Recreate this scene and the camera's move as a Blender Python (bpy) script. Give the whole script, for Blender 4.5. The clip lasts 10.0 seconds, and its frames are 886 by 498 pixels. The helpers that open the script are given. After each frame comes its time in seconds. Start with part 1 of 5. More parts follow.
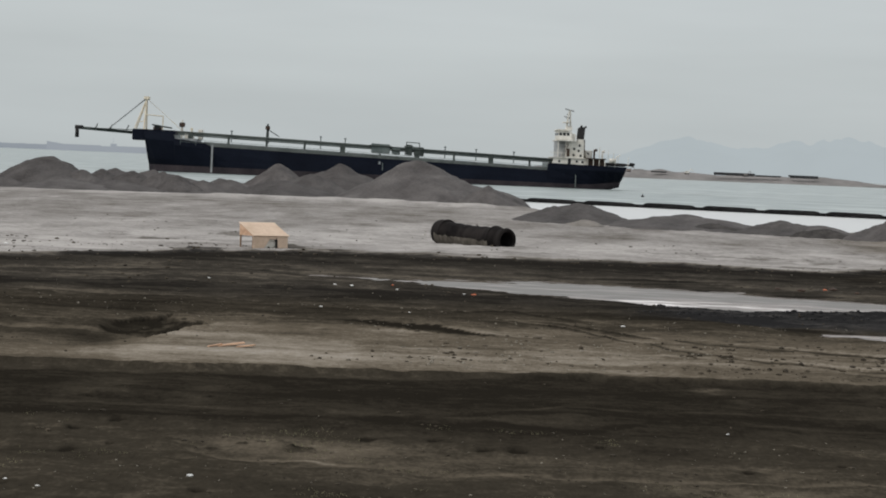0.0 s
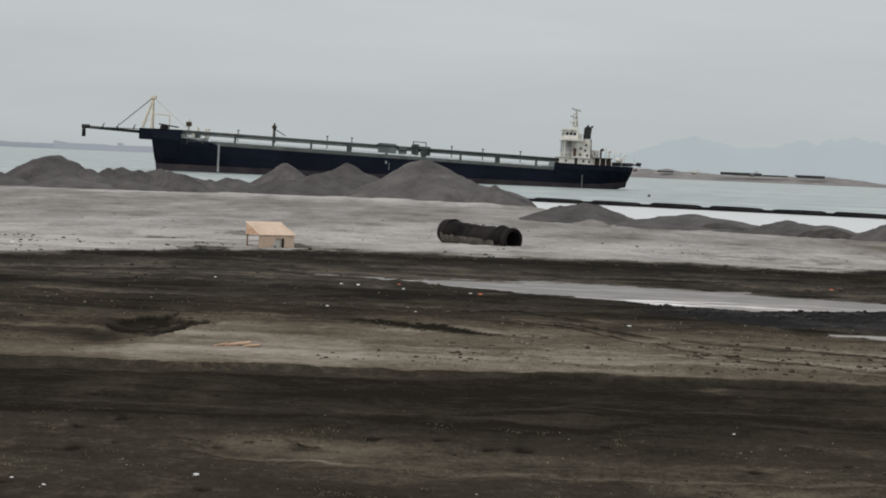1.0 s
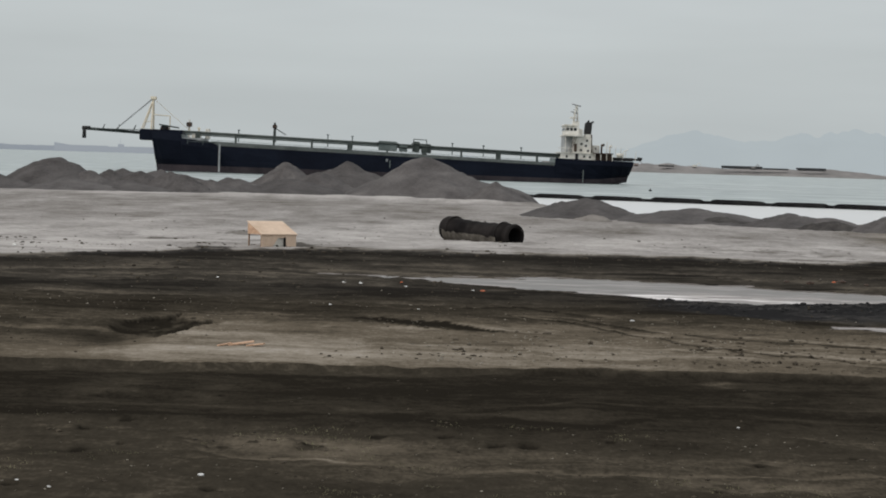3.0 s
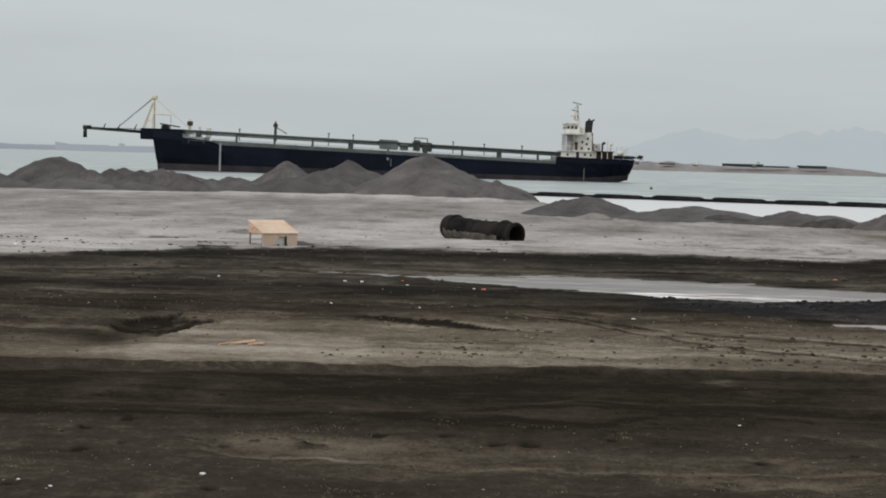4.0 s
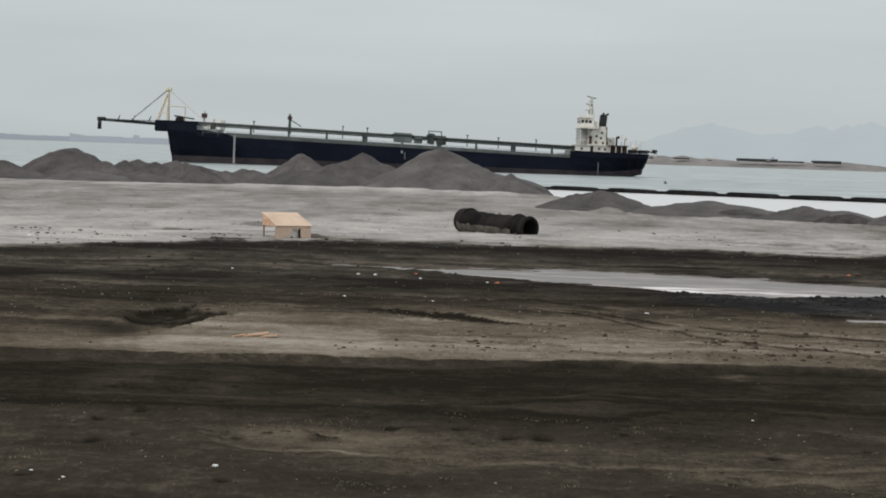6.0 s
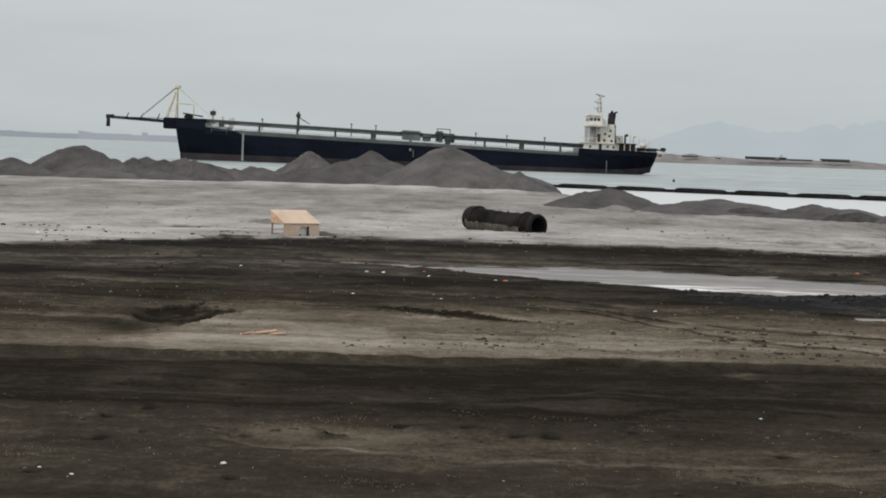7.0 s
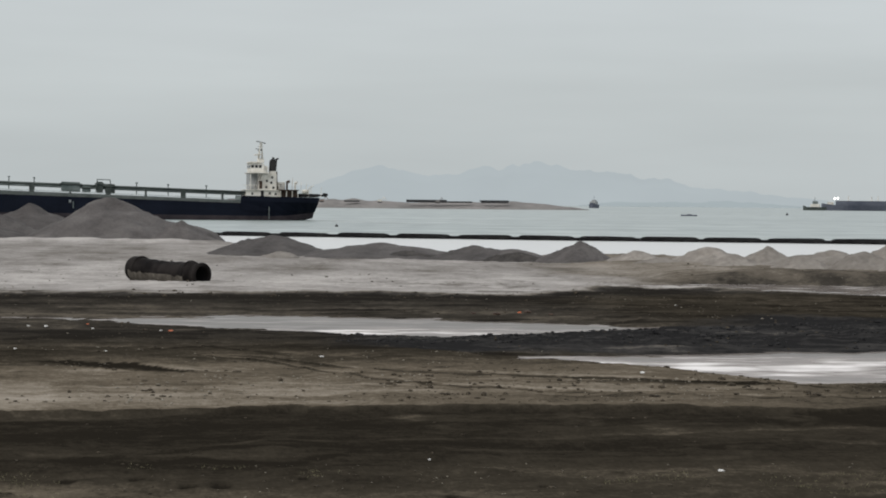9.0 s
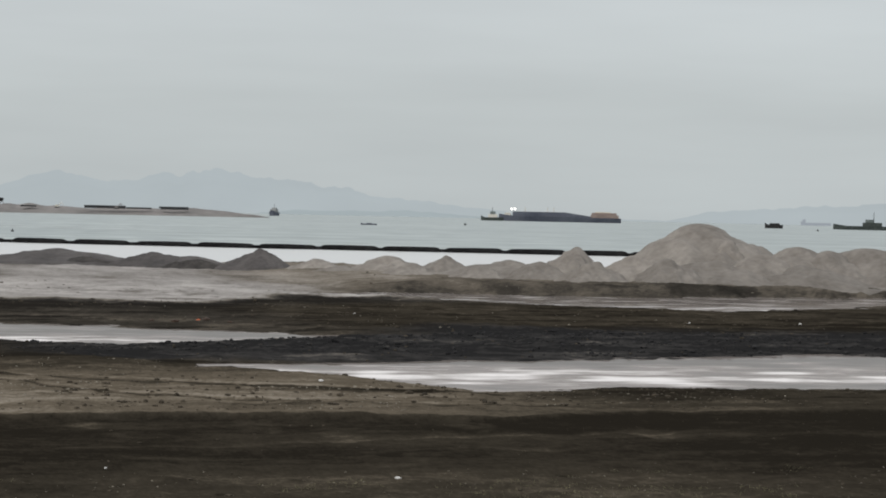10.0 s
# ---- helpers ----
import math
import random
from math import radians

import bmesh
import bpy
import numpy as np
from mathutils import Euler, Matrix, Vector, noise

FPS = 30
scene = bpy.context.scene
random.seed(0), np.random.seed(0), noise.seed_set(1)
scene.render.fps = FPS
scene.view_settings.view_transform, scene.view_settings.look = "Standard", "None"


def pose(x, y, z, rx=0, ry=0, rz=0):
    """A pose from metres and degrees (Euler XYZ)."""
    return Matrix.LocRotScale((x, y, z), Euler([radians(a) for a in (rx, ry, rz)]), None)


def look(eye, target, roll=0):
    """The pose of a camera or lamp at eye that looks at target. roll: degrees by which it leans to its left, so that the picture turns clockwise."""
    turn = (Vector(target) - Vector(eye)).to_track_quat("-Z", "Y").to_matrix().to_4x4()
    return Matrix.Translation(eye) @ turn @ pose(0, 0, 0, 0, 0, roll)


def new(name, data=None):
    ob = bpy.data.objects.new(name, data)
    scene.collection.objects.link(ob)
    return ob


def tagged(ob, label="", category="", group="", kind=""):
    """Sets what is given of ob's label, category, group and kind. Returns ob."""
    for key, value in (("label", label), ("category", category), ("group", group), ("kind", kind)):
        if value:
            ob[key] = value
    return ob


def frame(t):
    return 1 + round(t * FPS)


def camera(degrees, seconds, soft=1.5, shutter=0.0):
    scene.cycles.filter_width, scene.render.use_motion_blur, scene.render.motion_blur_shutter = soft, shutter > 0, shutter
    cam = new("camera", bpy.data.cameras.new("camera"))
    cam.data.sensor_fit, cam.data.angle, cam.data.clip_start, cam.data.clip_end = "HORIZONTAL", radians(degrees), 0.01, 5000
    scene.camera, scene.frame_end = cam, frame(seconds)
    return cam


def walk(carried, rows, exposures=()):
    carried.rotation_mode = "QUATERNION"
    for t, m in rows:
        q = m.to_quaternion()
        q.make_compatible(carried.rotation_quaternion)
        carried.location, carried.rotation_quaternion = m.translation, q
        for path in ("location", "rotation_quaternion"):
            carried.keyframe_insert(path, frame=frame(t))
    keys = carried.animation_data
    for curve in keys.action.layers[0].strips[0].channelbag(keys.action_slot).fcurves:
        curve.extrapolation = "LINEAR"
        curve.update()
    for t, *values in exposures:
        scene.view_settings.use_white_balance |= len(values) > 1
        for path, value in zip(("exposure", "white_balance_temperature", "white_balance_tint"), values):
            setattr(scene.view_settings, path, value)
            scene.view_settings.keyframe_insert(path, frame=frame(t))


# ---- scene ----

# ================= camera and walk =================
EYE_HEIGHT = 3.2
WATER_Z = -1.2
cam = camera(21.8, 10.0, soft=1.9)


def aim(bearing, pitch, lean):
    """Pose of the standing camera: bearing to the right of +y, pitch up, lean to its left."""
    return pose(0, 0, EYE_HEIGHT, 90 + pitch, 0, -bearing) @ pose(0, 0, 0, 0, 0, lean)


walk(cam, [
    (0.0, aim(0.003, -2.133, 2.365)),
    (0.5, aim(-0.083, -2.134, 2.367)),
    (1.0, aim(-0.157, -2.152, 2.423)),
    (1.5, aim(-0.243, -2.174, 2.345)),
    (2.0, aim(-0.210, -2.181, 2.144)),
    (2.5, aim(-0.190, -2.203, 1.892)),
    (4.0, aim(-0.228, -2.262, 1.572)),
    (4.5, aim(-0.294, -2.293, 1.667)),
    (5.0, aim(-0.389, -2.339, 1.702)),
    (5.5, aim(-0.459, -2.387, 1.767)),
    (7.0, aim(-0.767, -2.500, 1.926)),
    (7.5, aim(-0.916, -2.258, 1.299)),
    (7.6, aim(-0.900, -1.950, 0.850)),
    (7.7, aim(-0.750, -1.640, 0.350)),
    (7.8, aim(-0.455, -1.410, -0.060)),
    (7.9, aim(-0.005, -1.290, -0.220)),
    (8.0, aim(0.540, -1.234, -0.256)),
    (8.5, aim(4.305, -1.055, 0.180)),
    (9.0, aim(7.553, -1.163, 0.538)),
    (9.5, aim(11.068, -0.930, 0.826)),
    (10.0, aim(15.510, -0.847, 1.227)),
], exposures=[(0.0, 0.0), (2.5, -0.03), (4.0, 0.05), (4.5, 0.08), (5.5, 0.08), (7.5, 0.09), (8.0, 0.14), (8.5, 0.16), (9.0, 0.03), (10.0, 0.0)])

# ================= world and light: an overcast afternoon =================
SUN_ELEVATION, SUN_BEARING = radians(42), radians(-120)
world = bpy.data.worlds.new("overcast_sky")
scene.world = world
world.use_nodes = True
wn, wl = world.node_tree.nodes, world.node_tree.links
wn.clear()
w_out = wn.new("ShaderNodeOutputWorld")
w_bg = wn.new("ShaderNodeBackground")
w_sky = wn.new("ShaderNodeTexSky")
w_sky.sky_type, w_sky.sun_disc = "NISHITA", False
w_sky.sun_elevation, w_sky.sun_rotation = SUN_ELEVATION, SUN_BEARING
w_sky.air_density, w_sky.dust_density = 1.0, 4.0
w_scale = wn.new("ShaderNodeVectorMath")
w_scale.operation = "SCALE"
w_scale.inputs[3].default_value = 0.10
w_co = wn.new("ShaderNodeTexCoord")
w_sep = wn.new("ShaderNodeSeparateXYZ")
w_ramp = wn.new("ShaderNodeValToRGB")
els = w_ramp.color_ramp.elements
els[0].position, els[0].color = 0.0, (0.500, 0.540, 0.548, 1)
els[1].position, els[1].color = 1.0, (0.50, 0.52, 0.54, 1)
for place, colour in ((0.05, (0.535, 0.575, 0.583, 1)), (0.13, (0.640, 0.682, 0.704, 1)), (0.35, (0.95, 0.98, 1.00, 1)), (0.6, (0.85, 0.88, 0.90, 1))):
    e = els.new(place)
    e.color = colour
w_stretch = wn.new("ShaderNodeMapping")
w_stretch.inputs["Scale"].default_value = (2.2, 2.2, 16.0)
w_noise = wn.new("ShaderNodeTexNoise")
w_noise.inputs["Scale"].default_value = 1.6
w_noise.inputs["Detail"].default_value = 4.0
w_cloud = wn.new("ShaderNodeMapRange")
w_cloud.inputs["From Min"].default_value, w_cloud.inputs["From Max"].default_value = 0.3, 0.7
w_cloud.inputs["To Min"].default_value, w_cloud.inputs["To Max"].default_value = 0.93, 1.07
w_mul = wn.new("ShaderNodeVectorMath")
w_mul.operation = "SCALE"
w_mix = wn.new("ShaderNodeMix")
w_mix.data_type = "RGBA"
w_mix.inputs[0].default_value = 0.06
wl.new(w_co.outputs["Generated"], w_sep.inputs[0])
wl.new(w_sep.outputs["Z"], w_ramp.inputs[0])
wl.new(w_co.outputs["Generated"], w_stretch.inputs[0])
wl.new(w_stretch.outputs[0], w_noise.inputs["Vector"])
wl.new(w_noise.outputs[0], w_cloud.inputs["Value"])
wl.new(w_ramp.outputs[0], w_mul.inputs[0])
wl.new(w_cloud.outputs[0], w_mul.inputs[3])
wl.new(w_sky.outputs[0], w_scale.inputs[0])
wl.new(w_mul.outputs[0], w_mix.inputs[6])
wl.new(w_scale.outputs[0], w_mix.inputs[7])
wl.new(w_mix.outputs[2], w_bg.inputs[0])
wl.new(w_bg.outputs[0], w_out.inputs[0])

sun = new("sun", bpy.data.lights.new("sun", "SUN"))
sun.data.energy, sun.data.angle, sun.data.color = 1.45, radians(18), (1.0, 0.96, 0.90)
sun.matrix_world = look((0, 0, 0), (-math.sin(SUN_BEARING) * math.cos(SUN_ELEVATION),
                                   -math.cos(SUN_BEARING) * math.cos(SUN_ELEVATION), -math.sin(SUN_ELEVATION)))


# ================= materials =================
def material(name, roughness=0.8, metallic=0.0, specular=0.3):
    m = bpy.data.materials.new(name)
    m.use_nodes = True
    n, l = m.node_tree.nodes, m.node_tree.links
    b = n["Principled BSDF"]
    b.inputs["Roughness"].default_value = roughness
    b.inputs["Metallic"].default_value = metallic
    b.inputs["Specular IOR Level"].default_value = specular
    return m, n, l, b


def noise_node(n, l, scale, detail=4.0, stretch=None, coords="Object"):
    co = n.new("ShaderNodeTexCoord")
    tex = n.new("ShaderNodeTexNoise")
    tex.inputs["Scale"].default_value, tex.inputs["Detail"].default_value = scale, detail
    if stretch:
        mp = n.new("ShaderNodeMapping")
        mp.inputs["Scale"].default_value = stretch
        l.new(co.outputs[coords], mp.inputs[0])
        l.new(mp.outputs[0], tex.inputs["Vector"])
    else:
        l.new(co.outputs[coords], tex.inputs["Vector"])
    return tex


def ramp(n, l, source, stops):
    r = n.new("ShaderNodeValToRGB")
    e = r.color_ramp.elements
    e[0].position, e[0].color = stops[0][0], (*stops[0][1], 1)
    e[1].position, e[1].color = stops[-1][0], (*stops[-1][1], 1)
    for p, c in stops[1:-1]:
        e.new(p).color = (*c, 1)
    l.new(source, r.inputs[0])
    return r


def mottled(name, dark, light, scale=1.0, fine=14.0, roughness=0.8, metallic=0.0, specular=0.3, bump=0.0, stretch=None):
    """A worn surface: two tones broken at a large and a fine scale, with fine relief."""
    m, n, l, b = material(name, roughness, metallic, specular)
    big = noise_node(n, l, scale, 5.0, stretch)
    small = noise_node(n, l, fine, 3.0, stretch)
    add = n.new("ShaderNodeMath")
    add.operation = "MULTIPLY_ADD"
    l.new(small.outputs[0], add.inputs[0])
    add.inputs[1].default_value = 0.45
    l.new(big.outputs[0], add.inputs[2])
    r = ramp(n, l, add.outputs[0], ((0.50, dark), (0.95, light)))
    l.new(r.outputs[0], b.inputs["Base Color"])
    if bump:
        bp = n.new("ShaderNodeBump")
        bp.inputs["Strength"].default_value, bp.inputs["Distance"].default_value = 0.6, bump
        l.new(add.outputs[0], bp.inputs["Height"])
        l.new(bp.outputs[0], b.inputs["Normal"])
    return m


def ground_material():
    m, n, l, b = material("mud_and_sand", 0.9, 0.0, 0.0)
    tone = n.new("ShaderNodeAttribute")
    tone.attribute_name = "tone"
    wet = n.new("ShaderNodeAttribute")
    wet.attribute_name = "wet"
    # soft patches, lines dragged along the shore, and grit of even grain
    total = tone.outputs["Fac"]
    for scale, detail, stretch, share in ((0.8, 6.0, (1.0, 0.55, 1.0), 0.20), (2.6, 6.0, (0.26, 1.0, 1.0), 0.20), (6.0, 6.0, (0.9, 0.8, 1.0), 0.30), (21.0, 5.0, (1.0, 0.40, 1.0), 0.26)):
        tex = noise_node(n, l, scale, detail, stretch)
        add = n.new("ShaderNodeMath")
        add.operation = "MULTIPLY_ADD"
        l.new(tex.outputs[0], add.inputs[0])
        add.inputs[1].default_value = share
        l.new(total, add.inputs[2])
        total = add.outputs[0]
    sub = n.new("ShaderNodeMath")
    sub.operation = "SUBTRACT"
    l.new(total, sub.inputs[0])
    sub.inputs[1].default_value = 0.465
    r = ramp(n, l, sub.outputs[0], ((0.0, (0.42, 0.395, 0.375)), (0.25, (0.268, 0.234, 0.192)), (0.5, (0.120, 0.0998, 0.0755)),
                                    (0.75, (0.0435, 0.0370, 0.0280)), (1.0, (0.0175, 0.0150, 0.0115))))
    grey = ramp(n, l, sub.outputs[0], ((0.0, (0.44, 0.415, 0.395)), (0.25, (0.275, 0.258, 0.245)), (0.5, (0.135, 0.122, 0.108)), (0.75, (0.045, 0.043, 0.042)), (1.0, (0.0205, 0.0202, 0.0205))))
    sand = n.new("ShaderNodeAttribute")
    sand.attribute_name = "sand"
    pick = n.new("ShaderNodeMix")
    pick.data_type = "RGBA"
    l.new(sand.outputs["Fac"], pick.inputs[0])
    l.new(r.outputs[0], pick.inputs[6])
    l.new(grey.outputs[0], pick.inputs[7])
    l.new(pick.outputs[2], b.inputs["Base Color"])
    rough = n.new("ShaderNodeMapRange")
    l.new(wet.outputs["Fac"], rough.inputs["Value"])
    rough.inputs["To Min"].default_value, rough.inputs["To Max"].default_value = 0.95, 0.70
    l.new(rough.outputs[0], b.inputs["Roughness"])
    bp = n.new("ShaderNodeBump")
    bp.inputs["Strength"].default_value, bp.inputs["Distance"].default_value = 0.5, 0.04
    l.new(total, bp.inputs["Height"])
    l.new(bp.outputs[0], b.inputs["Normal"])
    return m


def sea_material():
    """Calm between shore and floating line, ruffled further out; the sky's sheen is put into the colour."""
    m, n, l, b = material("sea_water", 0.2, 0.0, 0.5)
    b.inputs["IOR"].default_value = 1.33
    geo = n.new("ShaderNodeNewGeometry")
    sep = n.new("ShaderNodeSeparateXYZ")
    l.new(geo.outputs["Position"], sep.inputs[0])
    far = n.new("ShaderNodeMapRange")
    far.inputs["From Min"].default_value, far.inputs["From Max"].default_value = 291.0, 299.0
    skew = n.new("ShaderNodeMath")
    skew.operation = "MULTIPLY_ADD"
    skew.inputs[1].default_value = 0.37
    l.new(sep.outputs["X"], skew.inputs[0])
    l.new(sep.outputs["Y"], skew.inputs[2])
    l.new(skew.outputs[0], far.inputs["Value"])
    # pale strip inshore: sky sheen put into the silty water's colour
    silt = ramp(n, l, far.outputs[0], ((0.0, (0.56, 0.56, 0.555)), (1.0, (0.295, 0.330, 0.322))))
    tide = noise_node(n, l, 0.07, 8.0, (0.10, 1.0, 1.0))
    streaked = n.new("ShaderNodeMix")
    streaked.data_type, streaked.blend_type = "RGBA", "MULTIPLY"
    l.new(far.outputs[0], streaked.inputs[0])
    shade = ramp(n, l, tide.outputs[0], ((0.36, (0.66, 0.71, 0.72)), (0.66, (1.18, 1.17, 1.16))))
    l.new(silt.outputs[0], streaked.inputs[6])
    l.new(shade.outputs[0], streaked.inputs[7])
    # glints and dark sides of the waves painted as dashes
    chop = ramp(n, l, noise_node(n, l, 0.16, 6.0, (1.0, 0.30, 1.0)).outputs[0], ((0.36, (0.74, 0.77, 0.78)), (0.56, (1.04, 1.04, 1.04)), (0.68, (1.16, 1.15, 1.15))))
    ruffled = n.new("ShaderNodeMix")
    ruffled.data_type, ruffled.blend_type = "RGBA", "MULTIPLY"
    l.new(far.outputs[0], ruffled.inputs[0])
    l.new(streaked.outputs[2], ruffled.inputs[6])
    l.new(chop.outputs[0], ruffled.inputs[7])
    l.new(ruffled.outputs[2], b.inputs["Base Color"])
    wave = noise_node(n, l, 0.35, 4.0, (0.5, 1.0, 1.0))
    patch = noise_node(n, l, 0.012, 3.0, (0.35, 1.0, 1.0))
    strength = n.new("ShaderNodeMath")
    strength.operation = "MULTIPLY"
    l.new(far.outputs[0], strength.inputs[0])
    l.new(patch.outputs[0], strength.inputs[1])
    bp = n.new("ShaderNodeBump")
    bp.inputs["Distance"].default_value = 0.35
    l.new(strength.outputs[0], bp.inputs["Strength"])
    l.new(wave.outputs[0], bp.inputs["Height"])
    l.new(bp.outputs[0], b.inputs["Normal"])
    rough = n.new("ShaderNodeMapRange")
    l.new(far.outputs[0], rough.inputs["Value"])
    rough.inputs["To Min"].default_value, rough.inputs["To Max"].default_value = 0.30, 0.34
    l.new(rough.outputs[0], b.inputs["Roughness"])
    return m


def puddle_material(cx, cy, rx, ry, sheen_gain, cover):
    """Shallow silty water; sky sheen of one wind-ruffled patch round (cx, cy) is painted into its colour."""
    m, n, l, b = material("puddle_water", 0.1, 0.0, 0.5)
    b.inputs["IOR"].default_value = 1.33
    b.inputs["Specular Tint"].default_value = (1.0, 0.94, 0.90, 1)
    ruffle = noise_node(n, l, 1.3, 9.0, (0.40, 0.60, 1.0))
    co = n.new("ShaderNodeNewGeometry")
    mp = n.new("ShaderNodeMapping")
    mp.vector_type = "POINT"
    mp.inputs["Location"].default_value = (-cx / rx, -cy / ry, 0)
    mp.inputs["Scale"].default_value = (1 / rx, 1 / ry, 0)
    size = n.new("ShaderNodeVectorMath")
    size.operation = "LENGTH"
    l.new(co.outputs["Position"], mp.inputs[0])
    l.new(mp.outputs[0], size.inputs[0])
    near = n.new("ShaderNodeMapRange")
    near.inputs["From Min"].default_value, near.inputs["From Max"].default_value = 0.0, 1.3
    near.inputs["To Min"].default_value, near.inputs["To Max"].default_value = sheen_gain, -0.10
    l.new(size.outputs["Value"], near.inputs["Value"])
    sheen = n.new("ShaderNodeMath")
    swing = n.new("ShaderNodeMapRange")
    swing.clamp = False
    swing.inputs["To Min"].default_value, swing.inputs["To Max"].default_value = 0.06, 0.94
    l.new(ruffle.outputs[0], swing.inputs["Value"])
    l.new(swing.outputs[0], sheen.inputs[0])
    l.new(near.outputs[0], sheen.inputs[1])
    # the pale end of this colour is painted sky sheen, over real silt
    silt = ramp(n, l, sheen.outputs[0], ((0.38, (0.155, 0.137, 0.127)), (0.58, (0.29, 0.262, 0.248)), (0.73, (0.80, 0.765, 0.755))))
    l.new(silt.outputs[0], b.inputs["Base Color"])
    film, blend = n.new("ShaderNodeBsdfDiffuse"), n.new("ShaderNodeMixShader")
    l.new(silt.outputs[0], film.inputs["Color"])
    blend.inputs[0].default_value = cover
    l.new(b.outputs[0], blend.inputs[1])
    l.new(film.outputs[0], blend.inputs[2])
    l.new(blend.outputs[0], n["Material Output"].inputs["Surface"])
    rough = n.new("ShaderNodeMapRange")
    l.new(sheen.outputs[0], rough.inputs["Value"])
    rough.inputs["From Min"].default_value, rough.inputs["From Max"].default_value = 0.42, 0.62
    rough.inputs["To Min"].default_value, rough.inputs["To Max"].default_value = 0.05, 0.36
    l.new(rough.outputs[0], b.inputs["Roughness"])
    return m


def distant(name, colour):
    """A far thing; the haze of damp air is painted as a pale glow."""
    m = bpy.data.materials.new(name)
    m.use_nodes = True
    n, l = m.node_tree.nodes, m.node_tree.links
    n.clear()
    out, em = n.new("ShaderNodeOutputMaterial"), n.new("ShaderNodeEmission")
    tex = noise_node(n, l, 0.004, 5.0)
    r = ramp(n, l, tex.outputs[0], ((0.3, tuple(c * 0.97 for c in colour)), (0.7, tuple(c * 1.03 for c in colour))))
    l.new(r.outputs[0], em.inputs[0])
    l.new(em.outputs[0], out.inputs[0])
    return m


M_GROUND = ground_material()
M_SEA = sea_material()
M_PILE_GREY = mottled("dark_grey_sand", (0.058, 0.053, 0.052), (0.120, 0.111, 0.108), 0.45, 5.0, 0.95, 0, 0.1, 0.06)
M_PILE_PALE = mottled("pale_grey_sand", (0.158, 0.142, 0.127), (0.275, 0.252, 0.229), 0.45, 3.5, 0.95, 0, 0.1, 0.06)


def vary_by_load(m):
    """Each tipped load is a little lighter or darker than the next."""
    n, l = m.node_tree.nodes, m.node_tree.links
    socket = n["Principled BSDF"].inputs["Base Color"]
    source = socket.links[0].from_socket
    info, span, mix = n.new("ShaderNodeObjectInfo"), n.new("ShaderNodeMapRange"), n.new("ShaderNodeMix")
    span.inputs["To Min"].default_value, span.inputs["To Max"].default_value = 0.82, 1.14
    mix.data_type, mix.blend_type = "RGBA", "MULTIPLY"
    mix.inputs[0].default_value = 1.0
    l.new(info.outputs["Random"], span.inputs["Value"])
    l.new(source, mix.inputs[6])
    l.new(span.outputs[0], mix.inputs[7])
    l.new(mix.outputs[2], socket)


vary_by_load(M_PILE_GREY)
vary_by_load(M_PILE_PALE)
M_PILE_DAMP = mottled("damp_dark_sand", (0.030, 0.028, 0.027), (0.080, 0.073, 0.069), 0.8, 6.0, 0.95, 0, 0.1, 0.06)
M_MOUNTAIN = distant("mountain_haze_paint", (0.425, 0.475, 0.497))
M_FARLAND = distant("shore_haze_paint", (0.275, 0.305, 0.340))
M_HULL = mottled("navy_hull_paint", (0.003, 0.0045, 0.010), (0.007, 0.010, 0.019), 0.15, 1.6, 0.7, 0, 0.10)
M_BOOT = mottled("red_brown_antifouling", (0.020, 0.017, 0.021), (0.052, 0.042, 0.046), 0.3, 2.5, 0.8, 0, 0.2)
M_DECKGREEN = mottled("grey_green_deck_paint", (0.085, 0.105, 0.102), (0.17, 0.195, 0.19), 0.4, 2.5, 0.7, 0, 0.3)
M_COAMING = mottled("dull_green_coaming", (0.070, 0.080, 0.076), (0.15, 0.162, 0.155), 0.4, 2.5, 0.7, 0, 0.2)
M_WORN_SHADE = mottled("worn_and_shade_grey", (0.20, 0.21, 0.215), (0.40, 0.41, 0.41), 0.6, 3.0, 0.8, 0, 0.2)
M_PIPEGREEN = mottled("dark_green_pipe_paint", (0.030, 0.038, 0.036), (0.068, 0.080, 0.073), 0.5, 3.0, 0.7, 0, 0.3)
M_WHITE = mottled("stained_white_paint", (0.46, 0.43, 0.37), (0.78, 0.76, 0.71), 0.5, 2.4, 0.6, 0, 0.4)
M_CREAM = mottled("cream_yellow_paint", (0.52, 0.45, 0.34), (0.74, 0.67, 0.54), 0.5, 2.5, 0.7, 0, 0.3)
M_BLACK = mottled("sooty_black_paint", (0.010, 0.010, 0.011), (0.028, 0.027, 0.027), 0.5, 3.0, 0.7, 0, 0.3)
M_RUSTBROWN = mottled("rust_brown_steel", (0.030, 0.020, 0.016), (0.085, 0.055, 0.040), 0.8, 4.0, 0.8, 0, 0.3)
M_WINDOW = mottled("dark_glazing", (0.012, 0.014, 0.016), (0.025, 0.028, 0.030), 1.0, 3.0, 0.15, 0, 0.5)
M_RUBBER = mottled("black_rubber", (0.006, 0.006, 0.0065), (0.020, 0.020, 0.020), 0.6, 5.0, 0.9, 0, 0.05)
M_MUDDY = mottled("black_rubber_skin", (0.005, 0.0046, 0.0048), (0.024, 0.021, 0.020), 1.3, 4.0, 0.75, 0, 0.04, 0.01)
M_CAKED = mottled("dried_mud_on_rubber", (0.030, 0.026, 0.022), (0.16, 0.145, 0.125), 1.6, 5.0, 0.9, 0, 0.1, 0.01)
M_PLY = mottled("tan_plywood", (0.54, 0.40, 0.295), (0.72, 0.56, 0.435), 1.3, 9.0, 0.75, 0, 0.25)
